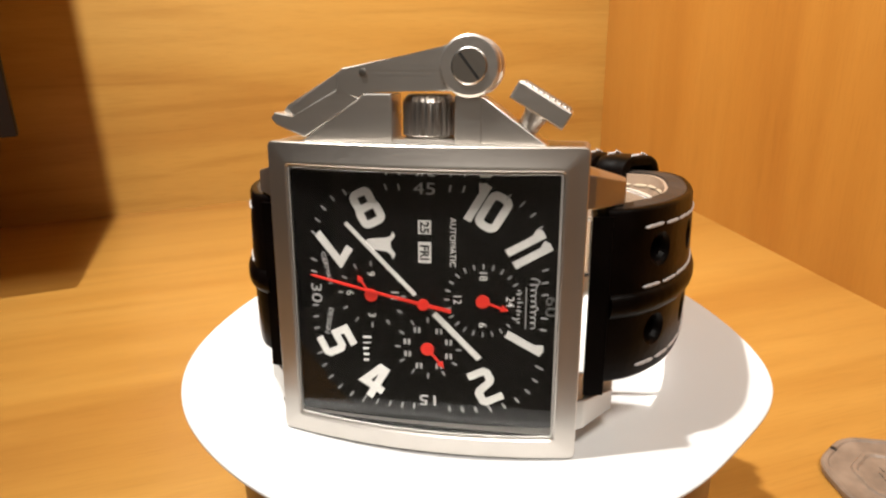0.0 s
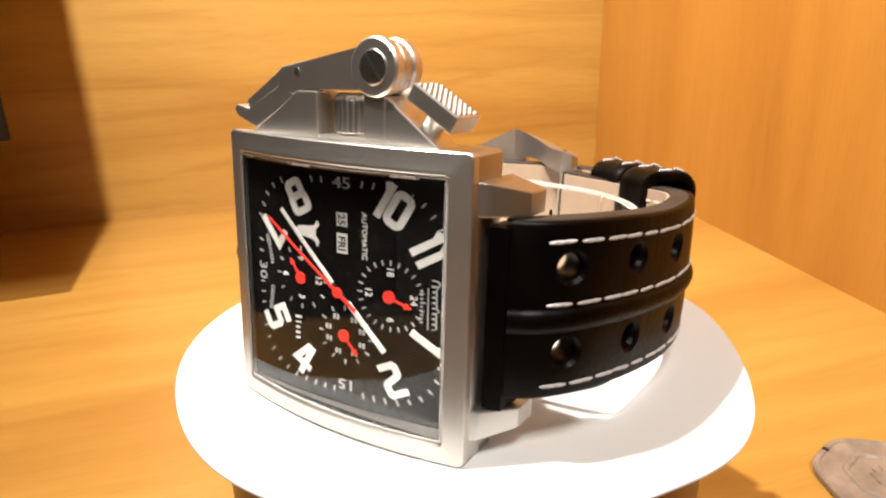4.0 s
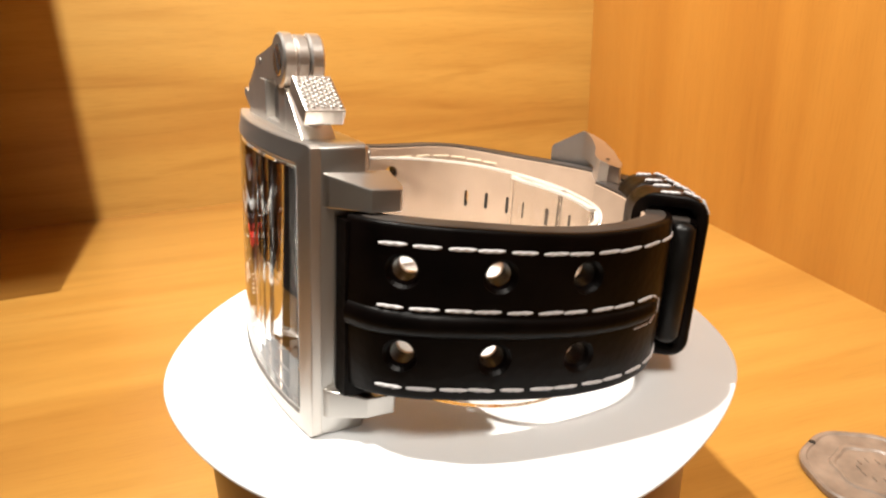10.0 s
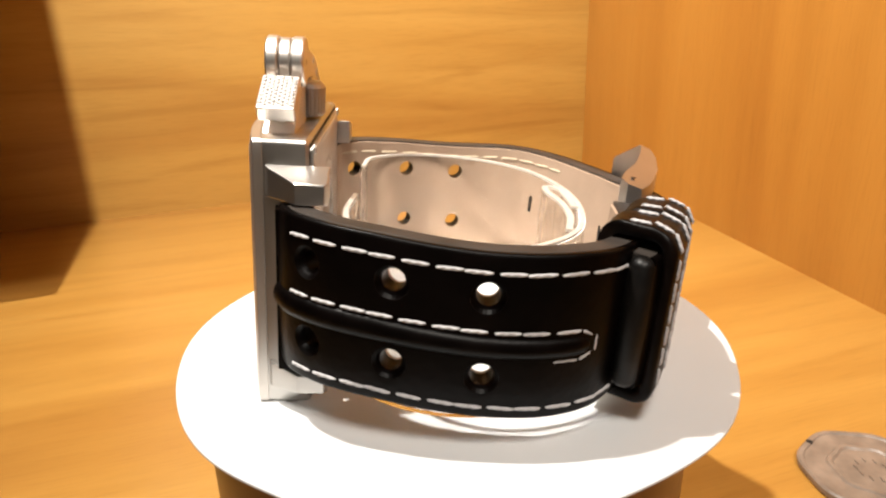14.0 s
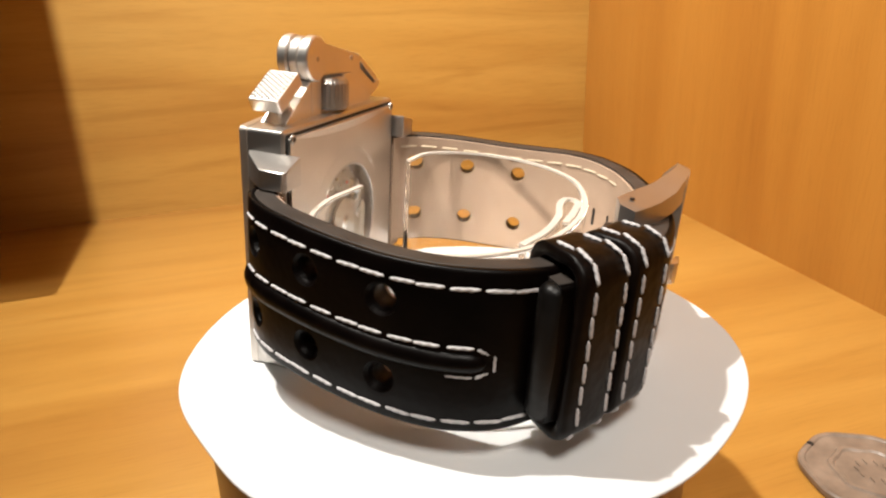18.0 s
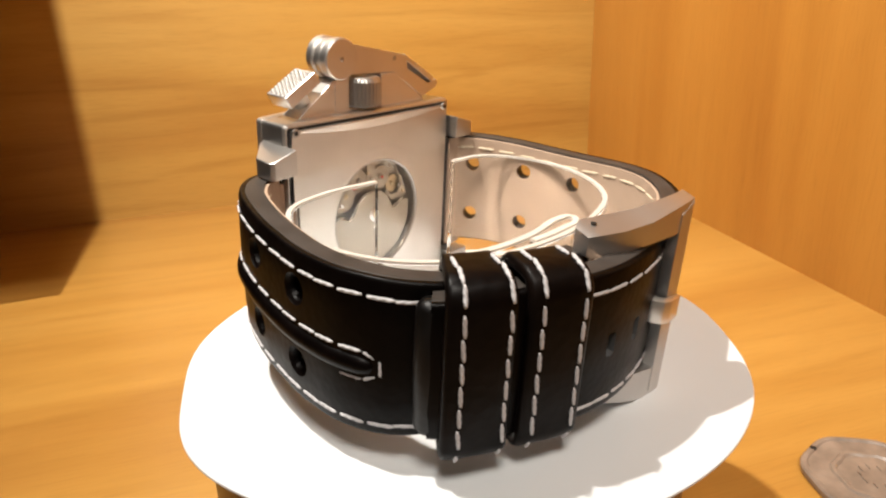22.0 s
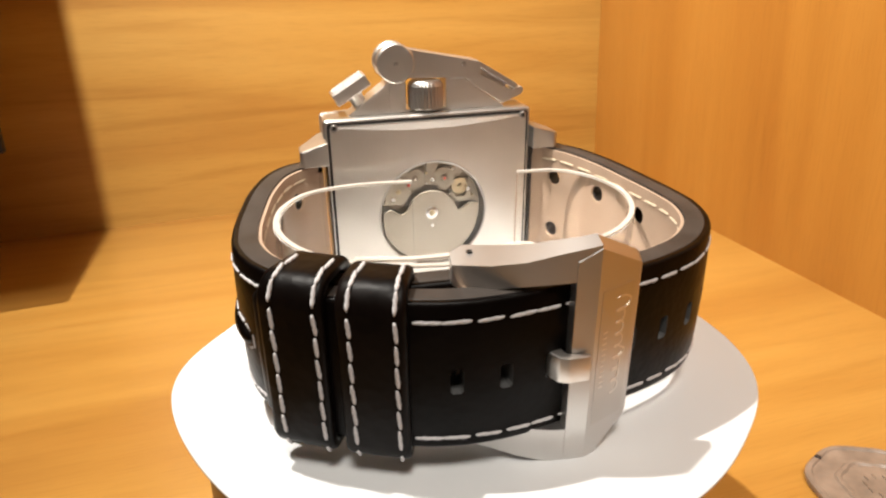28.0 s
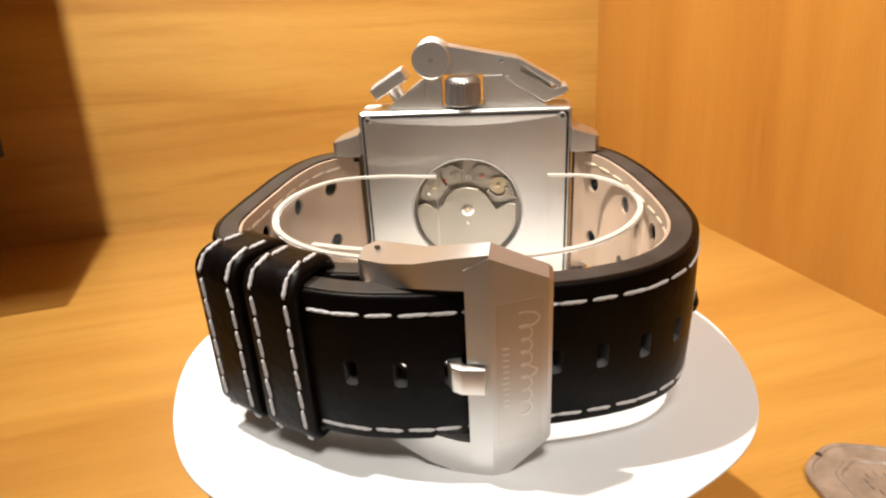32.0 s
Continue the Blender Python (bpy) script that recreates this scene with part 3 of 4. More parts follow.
baton("hour_hand", -45.2, 2.1, 11.7, 0.85, 0.75, "white baton hour hand")
seconds_hand = hand("seconds_hand", 0, 18.0, 4.2, 0.42, RED, 1.25, "long red seconds hand", 0.85)

# case back --------------------------------------------------------
WIN, WR = (-1.3, 23.6), 12.6
outer = [(x, z) for x, _, z in flat_loop(1.3, 0, 0.6)]
bm = bmesh.new()
angles = [math.atan2(z - WIN[1], x - WIN[0]) for x, z in outer]
rows = []
for y, hole in ((6.6, WR + 0.1), (7.35, WR + 0.1)):
    rows.append(([bm.verts.new((x, y if y < 7 else y - 0.0, z)) for x, z in outer], [bm.verts.new((WIN[0] + hole * math.cos(a), y, WIN[1] + hole * math.sin(a))) for a in angles]))
(o0, i0), (o1, i1) = rows
n = len(outer)
for k in range(n):
    j = (k + 1) % n
    for quad in ((o1[k], o1[j], i1[j], i1[k]), (o0[k], i0[k], i0[j], o0[j]), (o0[k], o0[j], o1[j], o1[k]), (i0[k], i1[k], i1[j], i0[j])):
        bm.faces.new(quad)
case_back = part("case_back", bm, STEEL_BACK, watch, "flat brushed steel case back")
bm = bmesh.new()
loft(bm, [flat_loop(0.75, 6.66, 0.6), flat_loop(1.33, 6.66, 0.6), flat_loop(1.33, 6.78, 0.6), flat_loop(0.75, 6.78, 0.6)], closed=True)
part("seam", bm, HOLE_DARK, case_back, "dark seam round the case back", 20)
for sx in (-21.2, 21.2):
    for sz in (1.6, 45.2):
        bm = bmesh.new()
        lathe(bm, [(0.85, 7.2), (0.85, 7.5), (0.7, 7.6), (0.25, 7.6), (0.25, 7.4)], 20, Matrix.Translation((XC + sx, 0, sz)) @ Matrix.Rotation(math.pi / 2, 4, "X") @ Matrix.Diagonal((1, 1, -1, 1)))
        screw = part("screw", bm, STEEL_DARK, case_back, "small recessed screw")
        bm = bmesh.new()
        prism(bm, ring_pts(XC + sx, sz, 0.5, 6), 7.5, 7.62, "y")
        part("socket", bm, HOLE_DARK, screw, "dark hexagonal socket")
bm = bmesh.new()
prof = [(WR + 0.2, 7.2), (WR + 0.15, 7.4), (WR, 7.42), (WR - 0.25, 7.3), (WR - 0.3, 6.4), (WR + 0.2, 6.4)]
rows = [[(WIN[0] + r * math.cos(2 * math.pi * i / 64), y, WIN[1] + r * math.sin(2 * math.pi * i / 64)) for i in range(64)] for r, y in prof]
loft(bm, rows, closed=True)
part("window_ring", bm, STEEL_DARK, case_back, "plain steel window rim")
bm = bmesh.new()
prism(bm, ring_pts(WIN[0], WIN[1], WR - 0.35, 48), 6.8, 7.0, "y")
back_glass = part("back_glass", bm, THIN_GLASS, case_back, "clear case-back window")
back_glass.visible_shadow = False
# the movement seen through the window
bm = bmesh.new()
loft(bm, [[(WIN[0] + r * math.cos(2 * math.pi * i / 64), y, WIN[1] + r * math.sin(2 * math.pi * i / 64)) for i in range(64)] for r, y in ((WR - 0.3, 6.5), (WR - 0.3, 3.5), (WR + 0.5, 3.5), (WR + 0.5, 6.5))], closed=True)
part("inner_wall", bm, STEEL_DARK, case_back, "dark inner wall of the window")
bm = bmesh.new()
prism(bm, ring_pts(*WIN, WR + 0.6, 48), 3.0, 3.6, "y")
part("main_plate", bm, MOVEMENT, case_back, "silvery movement plate")
bm = bmesh.new()
wavy = [(-11.4, 1.6), (-9.5, 2.0), (-8.0, 1.0), (-6.8, 0.2), (-5.6, 1.6), (-4.6, 3.8), (-2.6, 5.4), (0, 5.9), (2.6, 5.4), (4.6, 3.8), (5.6, 1.2), (6.9, 0.4), (8.2, 1.4), (9.6, 2.1), (11.4, 1.4)]
arc = [(11.5 * math.cos(radians(a)), 11.5 * math.sin(radians(a))) for a in range(0, -181, -9)]
prism(bm, [(WIN[0] + 0.2 + x, WIN[1] - 0.6 + z) for x, z in wavy[::-1][:0] + wavy + arc[1:-1]], 5.2, 5.9, "y", 0.15, 1)
part("rotor", bm, MOVEMENT, case_back, "half-round winding rotor")
for x, z, r, mat, nm in ((0, -0.2, 1.5, POLISHED, "rotor_bearing"), (0, -0.2, 0.7, GOLD, "bearing_screw"), (0, -3.3, 0.45, POLISHED, "rotor_screw")):
    bm = bmesh.new()
    lathe(bm, [(r, 0), (r, 0.25), (r * 0.8, 0.4)], 24, Matrix.Translation((WIN[0] + x, 5.7 + 0.2 * (r < 1), WIN[1] + z)) @ Matrix.Rotation(-math.pi / 2, 4, "X"))
    part(nm, bm, mat, case_back)


def gear(x, z, r, y, teeth, mat, name="gear"):
    bm = bmesh.new()
    pts = [(WIN[0] + x + (r - 0.22 * (i % 4 in (0, 1))) * math.cos(2 * math.pi * i / (4 * teeth)), WIN[1] + z + (r - 0.22 * (i % 4 in (0, 1))) * math.sin(2 * math.pi * i / (4 * teeth))) for i in range(4 * teeth)]
    prism(bm, pts, y, y + 0.3, "y")
    lathe(bm, [(r * 0.28, 0), (r * 0.28, 0.55), (r * 0.15, 0.7)], 20, Matrix.Translation((WIN[0] + x, y, WIN[1] + z)) @ Matrix.Rotation(-math.pi / 2, 4, "X"))
    part(name, bm, mat, case_back)


gear(-3.4, 7.6, 2.7, 4.3, 30, MOVEMENT)
gear(-7.2, 5.2, 2.1, 4.0, 24, GOLD)
gear(3.4, 8.0, 2.4, 4.5, 26, MOVEMENT)
gear(7.6, 5.4, 2.3, 4.6, 26, GOLD)
gear(0.3, 10.2, 1.3, 4.1, 16, MOVEMENT)
bm = bmesh.new()
prism(bm, [(WIN[0] + x, WIN[1] + z) for x, z in ((-11.4, 1.9), (-9.8, 6.6), (-8.6, 7.2), (-9.2, 4.2), (-8.4, 2.8), (-6.4, 2.6), (-5.0, 4.4), (-4.4, 3.6), (-6.6, 1.4))], 3.6, 5.0, "y", 0.15, 1)
part("bridge", bm, MOVEMENT, case_back, "movement bridge")
bm = bmesh.new()
prism(bm, [(WIN[0] + x, WIN[1] + z) for x, z in ((11.3, 2.4), (10.4, 5.4), (8.4, 8.4), (5.2, 10.7), (5.0, 9.6), (6.4, 8.2), (5.6, 6.2), (4.6, 5.4), (5.6, 3.4), (6.8, 2.0))], 3.6, 5.1, "y", 0.15, 1)
part("bridge", bm, MOVEMENT, case_back, "movement bridge")
bm = bmesh.new()
prism(bm, [(WIN[0] + x, WIN[1] + z) for x, z in ((-1.6, 6.4), (-0.9, 9.4), (-2.4, 11.4), (0.9, 11.7), (1.4, 7.2), (0.6, 6.2))], 3.6, 4.9, "y", 0.15, 1)
part("bridge", bm, MOVEMENT, case_back, "narrow movement bridge")
for x, z, r, mat, name in ((5.2, 6.8, 0.35, RED, "jewel"), (1.0, 9.3, 0.35, GOLD, "pin"), (-5.4, 9.8, 0.4, POLISHED, "screw"), (8.9, 3.6, 0.55, POLISHED, "screw"), (-9.0, 4.6, 0.5, POLISHED, "screw"),
                           (-0.4, 7.6, 0.5, POLISHED, "screw"), (7.2, 8.2, 0.5, POLISHED, "screw"), (-10.0, 3.0, 0.35, GOLD, "pin"), (3.4, 8.0, 0.35, POLISHED, "screw"), (-3.4, 7.6, 0.3, RED, "jewel")):
    bm = bmesh.new()
    lathe(bm, [(r, 0), (r, 0.3), (r * 0.75, 0.42)], 16, Matrix.Translation((WIN[0] + x, 4.9, WIN[1] + z)) @ Matrix.Rotation(-math.pi / 2, 4, "X"))
    part(name, bm, mat, case_back)
for r0, r1, y in ((2.3, 2.6, 5.85),):
    bm = bmesh.new()
    loft(bm, [[(WIN[0] + r * math.cos(2 * math.pi * i / 40), yy, WIN[1] - 0.2 + r * math.sin(2 * math.pi * i / 40)) for i in range(40)] for r, yy in ((r0, y - 0.1), (r0, y + 0.08), (r1, y + 0.08), (r1, y - 0.1))], closed=True)
    part("rotor_ring", bm, MOVEMENT, case_back)
bm = bmesh.new()
for k in range(34):
    a = radians(35 + 3.4 * k)
    if k % 7 == 5:
        continue
    prism(bm, [(WIN[0] + (15.6 + v) * math.cos(a + u / 15.6), WIN[1] + (15.6 + v) * math.sin(a + u / 15.6)) for u, v in ((-0.28, -0.5), (-0.16, -0.5), (-0.16, 0.5), (-0.28, 0.5))], 7.30, 7.39, "y")
part("engraving", bm, STEEL_BACK, case_back, "faint ring of engraved strokes")

bm = bmesh.new()
secs = []
for i in range(25):
    u = -1 + i / 12
    drop = 0.15 + 1.5 * (1 - u * u)
    secs.append([(XC + 20.6 * u, 7.38 + 0.16 * drop, 45.3), (XC + 20.6 * u, 7.30, 45.3), (XC + 20.6 * u, 7.36, 45.3 - drop)])
loft(bm, secs)
part("bevel", bm, STEEL_FINE, case_back, "thin bright arched bevel", 10)

# lugs ---------------------------------------------------------------
for sx in (1, -1):
    for up in (1, 0):
        plan = [(HALF - 0.4, -0.3), (HALF + 1.0, 0.4), (HALF + 5.3, 5.2), (HALF + 5.5, 9.6), (HALF + 4.7, 10.2), (HALF - 0.4, 10.0)]
        drop = [0.0, 0.2, 1.6, 1.7, 1.5, 0.0]
        lo, hi = (37.9, 42.9) if up else (8.6, 3.6)
        bm = bmesh.new()
        a = [bm.verts.new((XC + sx * x, y, lo)) for x, y in plan]
        b = [bm.verts.new((XC + sx * x, y, hi - d if up else hi + d)) for (x, y), d in zip(plan, drop)]
        fs = [bm.faces.new(a), bm.faces.new(b[::-1])] + [bm.faces.new((a[i], b[i], b[(i + 1) % 6], a[(i + 1) % 6])) for i in range(6)]
        bmesh.ops.bevel(bm, geom=list({e for f in fs for e in f.edges}), offset=0.22, segments=2, affect="EDGES", profile=0.5)
        part("lug", bm, STEEL_Z, watch, "faceted brushed steel lug", 14)

# crown guard, lever, crown and pusher ----------------------------------
GY0, GY1 = -1.6, 3.9
bm = bmesh.new()
prism(bm, [(-19.6, 46.6), (-5.5, 46.6), (-5.5, 53.6), (-9.6, 53.6), (-10.2, 52.6)], GY0, GY1, "y", 0.18)
prism(bm, [(3.5, 46.6), (7.3, 46.6), (7.3, 53.3), (3.5, 53.5)], GY0, GY1, "y", 0.18)
prism(bm, [(7.0, 46.6), (16.6, 46.6), (7.6, 53.2), (7.0, 53.2)], GY0 + 0.12, GY1 - 0.12, "y", 0.15)
box(bm, -6, 4, GY0 + 0.3, GY1 - 0.3, 46.5, 47.3)
guard = part("crown_guard", bm, STEEL_FINE, watch, "stepped satin steel crown guard", 14)
bm = bmesh.new()
prism(bm, [(5.2, 61.2), (1.9, 59.7), (-12.7, 57.1), (-13.6, 56.3), (-13.9, 53.4), (-10.2, 53.0), (-9.6, 53.9), (5.0, 54.0)], GY0 + 0.2, GY1 - 0.2, "y", 0.2)
prism(bm, [(-13.4, 54.3), (-20.6, 50.0), (-21.6, 50.6), (-23.4, 50.9), (-24.0, 50.0), (-23.2, 49.0), (-18.8, 47.3), (-10.0, 52.9)], GY0 + 0.2, GY1 - 0.2, "y", 0.2)
prism(bm, [(-12.9, 56.9), (-21.2, 51.6), (-20.4, 49.6), (-12.5, 54.0)], GY0 + 0.5, GY0 + 1.9, "y", 0.1)
prism(bm, [(-12.9, 57.1), (-21.9, 51.8), (-22.5, 51.0), (-21.8, 50.4), (-12.9, 55.9)], GY0 + 1.6, GY1 - 0.2, "y", 0.1)
lever = part("lever", bm, STEEL_FINE, watch, "hinged satin steel locking lever", 14)
for y0, y1, r in ((GY0 - 0.5, -0.02, 4.15), (0.12, 2.04, 3.9), (2.16, GY1 + 0.4, 4.15)):
    bm = bmesh.new()
    lathe(bm, [(r - 0.3, 0), (r, 0.3), (r, y1 - y0 - 0.3), (r - 0.3, y1 - y0)], 48, Matrix.Translation((5.6, y0, 57.3)) @ Matrix.Rotation(-math.pi / 2, 4, "X"))
    part("hinge_barrel", bm, STEEL_FINE if r > 4 else STEEL_X, lever)
bm = bmesh.new()
lathe(bm, [(2.5, 0.6), (2.5, 0.0), (2.3, -0.15), (0.3, -0.17)], 40, Matrix.Translation((5.6, GY0 - 0.5, 57.3)) @ Matrix.Rotation(-math.pi / 2, 4, "X"))
hinge_screw = part("hinge_screw", bm, POLISHED, lever, "slotted polished screw")
bm = bmesh.new()
mark(bm, 5.6, 57.3, 4.3, 0.38, -52, 0.05)
for v in bm.verts:
    v.co.y += GY0 - 0.69
part("screw_slot", bm, HOLE_DARK, lever)
for y in (GY0 + 0.2, GY1 - 0.2):
    bm = bmesh.new()
    lathe(bm, [(0.55, -0.1), (0.55, 0.1), (0.4, 0.16)], 20, Matrix.Translation((-9.6, y, 56.5)) @ Matrix.Rotation(math.pi / 2 if y < 0 else -math.pi / 2, 4, "X"))
    part("pin", bm, STEEL_DARK, lever)
bm = bmesh.new()
lathe(bm, [(0.5, 0), (0.5, 0.1), (0.4, 0.16)], 20, Matrix.Translation((5.6, GY1 + 0.35, 57.3)) @ Matrix.Rotation(-math.pi / 2, 4, "X"))
part("pin", bm, STEEL_DARK, lever)
bm = bmesh.new()
N = 28
sections = []
for z, k in ((47.3, 0.9), (47.8, 1.0), (52.4, 1.0), (53.1, 0.93), (53.5, 0.8)):
    sec = []
    for i in range(N * 4):
        flute = 0.13 if i % 4 in (0, 1) else 0.0
        r = (3.95 - (flute if k == 1.0 else 0.15)) * k
        a = 2 * math.pi * i / (N * 4)
        sec.append((-1.0 + r * math.cos(a), 3.0 + r * math.sin(a), z))
    sections.append(sec)
loft(bm, sections)
part("crown", bm, STEEL_DARK, watch, "fluted steel winding crown", 25)
PUSH = Matrix.Translation((15.3, 1.2, 52.2)) @ Matrix.Rotation(radians(31), 4, "Y")


def placed(bm, m):
    bmesh.ops.transform(bm, matrix=m, verts=bm.verts)
    return bm


bm = bmesh.new()
box(bm, -4.2, 4.2, -3.0, 3.0, -1.35, 1.35, 0.25)
pusher = part("pusher", placed(bm, PUSH), STEEL_FINE, watch, "square push button with a knurled cap", 14)
bm = bmesh.new()
for i in range(8):
    for j in range(8):
        u, w = -3.9 + 7.8 * (i + 0.5 + 0.5 * (j % 2)) / 8.5, -2.75 + 5.5 * (j + 0.5) / 8
        rings = [[bm.verts.new((u + r * math.cos(math.pi * k / 4), w + r * math.sin(math.pi * k / 4), h)) for k in range(8)]
                 for r, h in ((0.36, 1.33), (0.31, 1.50), (0.17, 1.62))]
        for lower, upper in zip(rings, rings[1:]):
            for k in range(8):
                bm.faces.new((lower[k], lower[(k + 1) % 8], upper[(k + 1) % 8], upper[k]))
        bm.faces.new(rings[-1])
tagged(part("knurling", placed(bm, PUSH), STEEL_KNURL, pusher, "bright dimpled knurling", 60), kind="stuff")
bm = bmesh.new()
lathe(bm, [(2.1, -7.5), (2.1, -4.2), (1.55, -3.8), (1.55, -2.6), (1.9, -1.3)], 32, PUSH)
part("stem", bm, STEEL_FINE, pusher, "round stem")

# strap ------------------------------------------------------------------
RIGHT = curve_through([(25.2, 2.4), (29.6, 4.4), (34.0, 9.0), (37.9, 17.7), (40.1, 27.0), (41.3, 36.0), (41.0, 45.0), (38.9, 51.0), (34.5, 56.0), (28.2, 60.1), (20, 63.3), (10, 65.0)], 110)
LEFT = curve_through([(-26.6, 2.4), (-30.4, 4.3), (-33.8, 9.1), (-37.6, 18), (-40.4, 28), (-41.8, 38), (-41.1, 48), (-38.1, 56), (-32.6, 61.7), (-24, 65.9), (-16, 68.2), (-8, 69.9), (-2, 71.2), (4.5, 71.9), (12, 71.5),
                      (20, 69.2), (26, 66.2), (30.4, 63.8), (34.2, 61.5), (36.6, 59.7), (38.2, 57.9), (39.3, 56.2)], 183)


def eased(l, knots):
    """A softened line through (length, value) knots."""
    at, value = zip(*knots)
    return float(np.mean(np.interp([l - 5, l - 2.5, l, l + 2.5, l + 5], at, value)))


def middle(l):
    """Height of the strap's middle line; it sags a little away from the case."""
    return eased(l, ((0, 23.9), (8, 24.5), (20, 24.3), (32, 23.3), (42, 23.1), (52, 23.6), (75, 23.7), (90, 24.1), (145, 24.3)))


def half_width(l):
    return eased(l, ((0, 13.5), (8, 13.3), (20, 13.15), (52, 13.1), (66, 12.2), (80, 11.9), (100, 12.2), (126, 12.2), (141, 10.8)))


def side(path, sign, k, d, z):
    """The point d behind the outer face of a strap, z above its middle line."""
    p, t, l = path[k]
    n = Vector((t.y, -t.x)) * sign
    q = p - n * d
    return (q.x, q.y, middle(l) + z)


def along(path, sign, l, d, z):
    """Like side, at an exact length."""
    k = min(max(int(l / path[-1][2] * (len(path) - 1)), 0), len(path) - 2)
    f = (l - path[k][2]) / (path[k + 1][2] - path[k][2])
    return Vector(side(path, sign, k, d, z)).lerp(Vector(side(path, sign, k + 1, d, z)), f)


def at_length(path, l):
    return min(range(len(path)), key=lambda k: abs(path[k][2] - l))


def band(path, sign, k0, k1, d0, d1, soft, crown, narrow=0.0):
    """One layer of a strap between two depths, with eased long edges."""
    bm, secs = bmesh.new(), []
    for k in range(k0, k1):
        h = half_width(path[k][2]) - narrow
        end = min(1.0, (k1 - 1 - k) / 3 + 0.55, (k - k0) / 2 + 0.75)
        s, out = min(soft, (d1 - d0) * 0.6), []
        for z in (-h, -h + 0.02, -h + s * 0.35, -h + s, -h * 0.55, 0, h * 0.55, h - s, h - s * 0.35, h - 0.02, h):
            edge = h - abs(z)
            d = d0 + (s * 0.9 if edge < 0.01 else s * 0.55 if edge < 0.03 else s * 0.2 if edge < s * 0.5 else 0) - crown * (1 - (z / h) ** 2) * end
            out.append((d, z))
        out += [(d1, h - 0.05), (d1, -h + 0.05)]
        secs.append([side(path, sign, k, d, z) for d, z in out])
    loft(bm, secs)
    return bm


def cut(ob, cutter, mat):
    """Take the cutter's shape out of a mesh, once and for all; the cut faces take the material."""
    bmesh.ops.scale(cutter, vec=(MM, MM, MM), verts=cutter.verts)
    bmesh.ops.recalc_face_normals(cutter, faces=cutter.faces)
    me = bpy.data.meshes.new("cutter")
    cutter.to_mesh(me)
    me.materials.append(mat)
    tool = new("cutter", me)
    b = ob.modifiers.new("cut", "BOOLEAN")
    b.operation, b.object, b.solver, b.material_mode = "DIFFERENCE", tool, "EXACT", "TRANSFER"
    bpy.context.view_layer.update()
    done = bpy.data.meshes.new_from_object(ob.evaluated_get(bpy.context.evaluated_depsgraph_get()))
    ob.modifiers.remove(b)
    old = ob.data
    ob.data = done
    done.name = ob.name
    bpy.data.meshes.remove(old)
    bpy.data.objects.remove(tool)
    bpy.data.meshes.remove(me)


def across(path, sign, l, z):
    """A frame on the strap's outer face, its z pointing out."""
    p, t, _ = path[at_length(path, l)]
    n = Vector((t.y, -t.x, 0)) * sign
    up = Vector((0, 0, 1))
    m = Matrix((up.cross(n), up, n)).transposed().to_4x4()
    return Matrix.Translation((p.x, p.y, middle(l) + z)) @ m


def round_holes(path, sign, lengths):
    bm = bmesh.new()
    for l in lengths:
        for z in (-6.2, 6.6):
            lathe(bm, [(1.78, -9), (1.78, -1.0), (2.1, -0.3), (2.6, 0.15), (3.0, 3)], 24, across(path, sign, l, z))
    return bm


def slots(path, sign, lengths, wide):
    bm = bmesh.new()
    for l in lengths:
        m = across(path, sign, l, -0.3)
        box_pts = [(u * wide, v * 2.05) for u, v in ((-1, -0.8), (-0.6, -1), (0.6, -1), (1, -0.8), (1, 0.8), (0.6, 1), (-0.6, 1), (-1, 0.8))]
        rows = [[bm.verts.new(m @ Vector((u, v, d))) for u, v in box_pts] for d in (-8, 8)]
        bm.faces.new(rows[0][::-1])
        bm.faces.new(rows[1])
        for k in range(8):
            bm.faces.new((rows[0][k], rows[0][(k + 1) % 8], rows[1][(k + 1) % 8], rows[1][k]))
    return bm


# one stitch, shared by all
bm = bmesh.new()
secs = []
for i in range(19):  # two plies twisted together
    u = -2.0 + i / 4.5
    k = max(0.4, 1 - abs(u / 2.0) ** 7)
    ring = []
    for j in range(10):
        a = 2 * math.pi * j / 10
        r = k * (1 + 0.13 * math.cos(2 * a + 4.6 * u))
        ring.append((u, 0.27 * r * math.cos(a) - (0.25 if abs(u) > 1.9 else 0.0), 0.30 * r * math.sin(a)))
    secs.append(ring)
loft(bm, secs)
first = part("stitch", bm, THREAD)
STITCH = first.data
bpy.data.objects.remove(first)
TAN_STITCH = STITCH.copy()
TAN_STITCH.materials[0] = TAN_THREAD


def stitch(parent, at, along, out, tilt=5.0, stretch=1.0, mesh=STITCH):
    x = Vector(along).normalized()
    y = Vector(out).normalized()
    z = x.cross(y)
    m = Matrix((x, y, z)).transposed().to_4x4()
    ob = new("stitch", mesh)
    ob.parent = parent
    ob.matrix_local = Matrix.Translation(Vector(at) * MM) @ m @ pose(0, 0, 0, 0, tilt * 1.2 + random.uniform(-2, 2), 0) @ Matrix.Diagonal((stretch * random.uniform(0.94, 1.05), 1, 1, 1))
    return ob


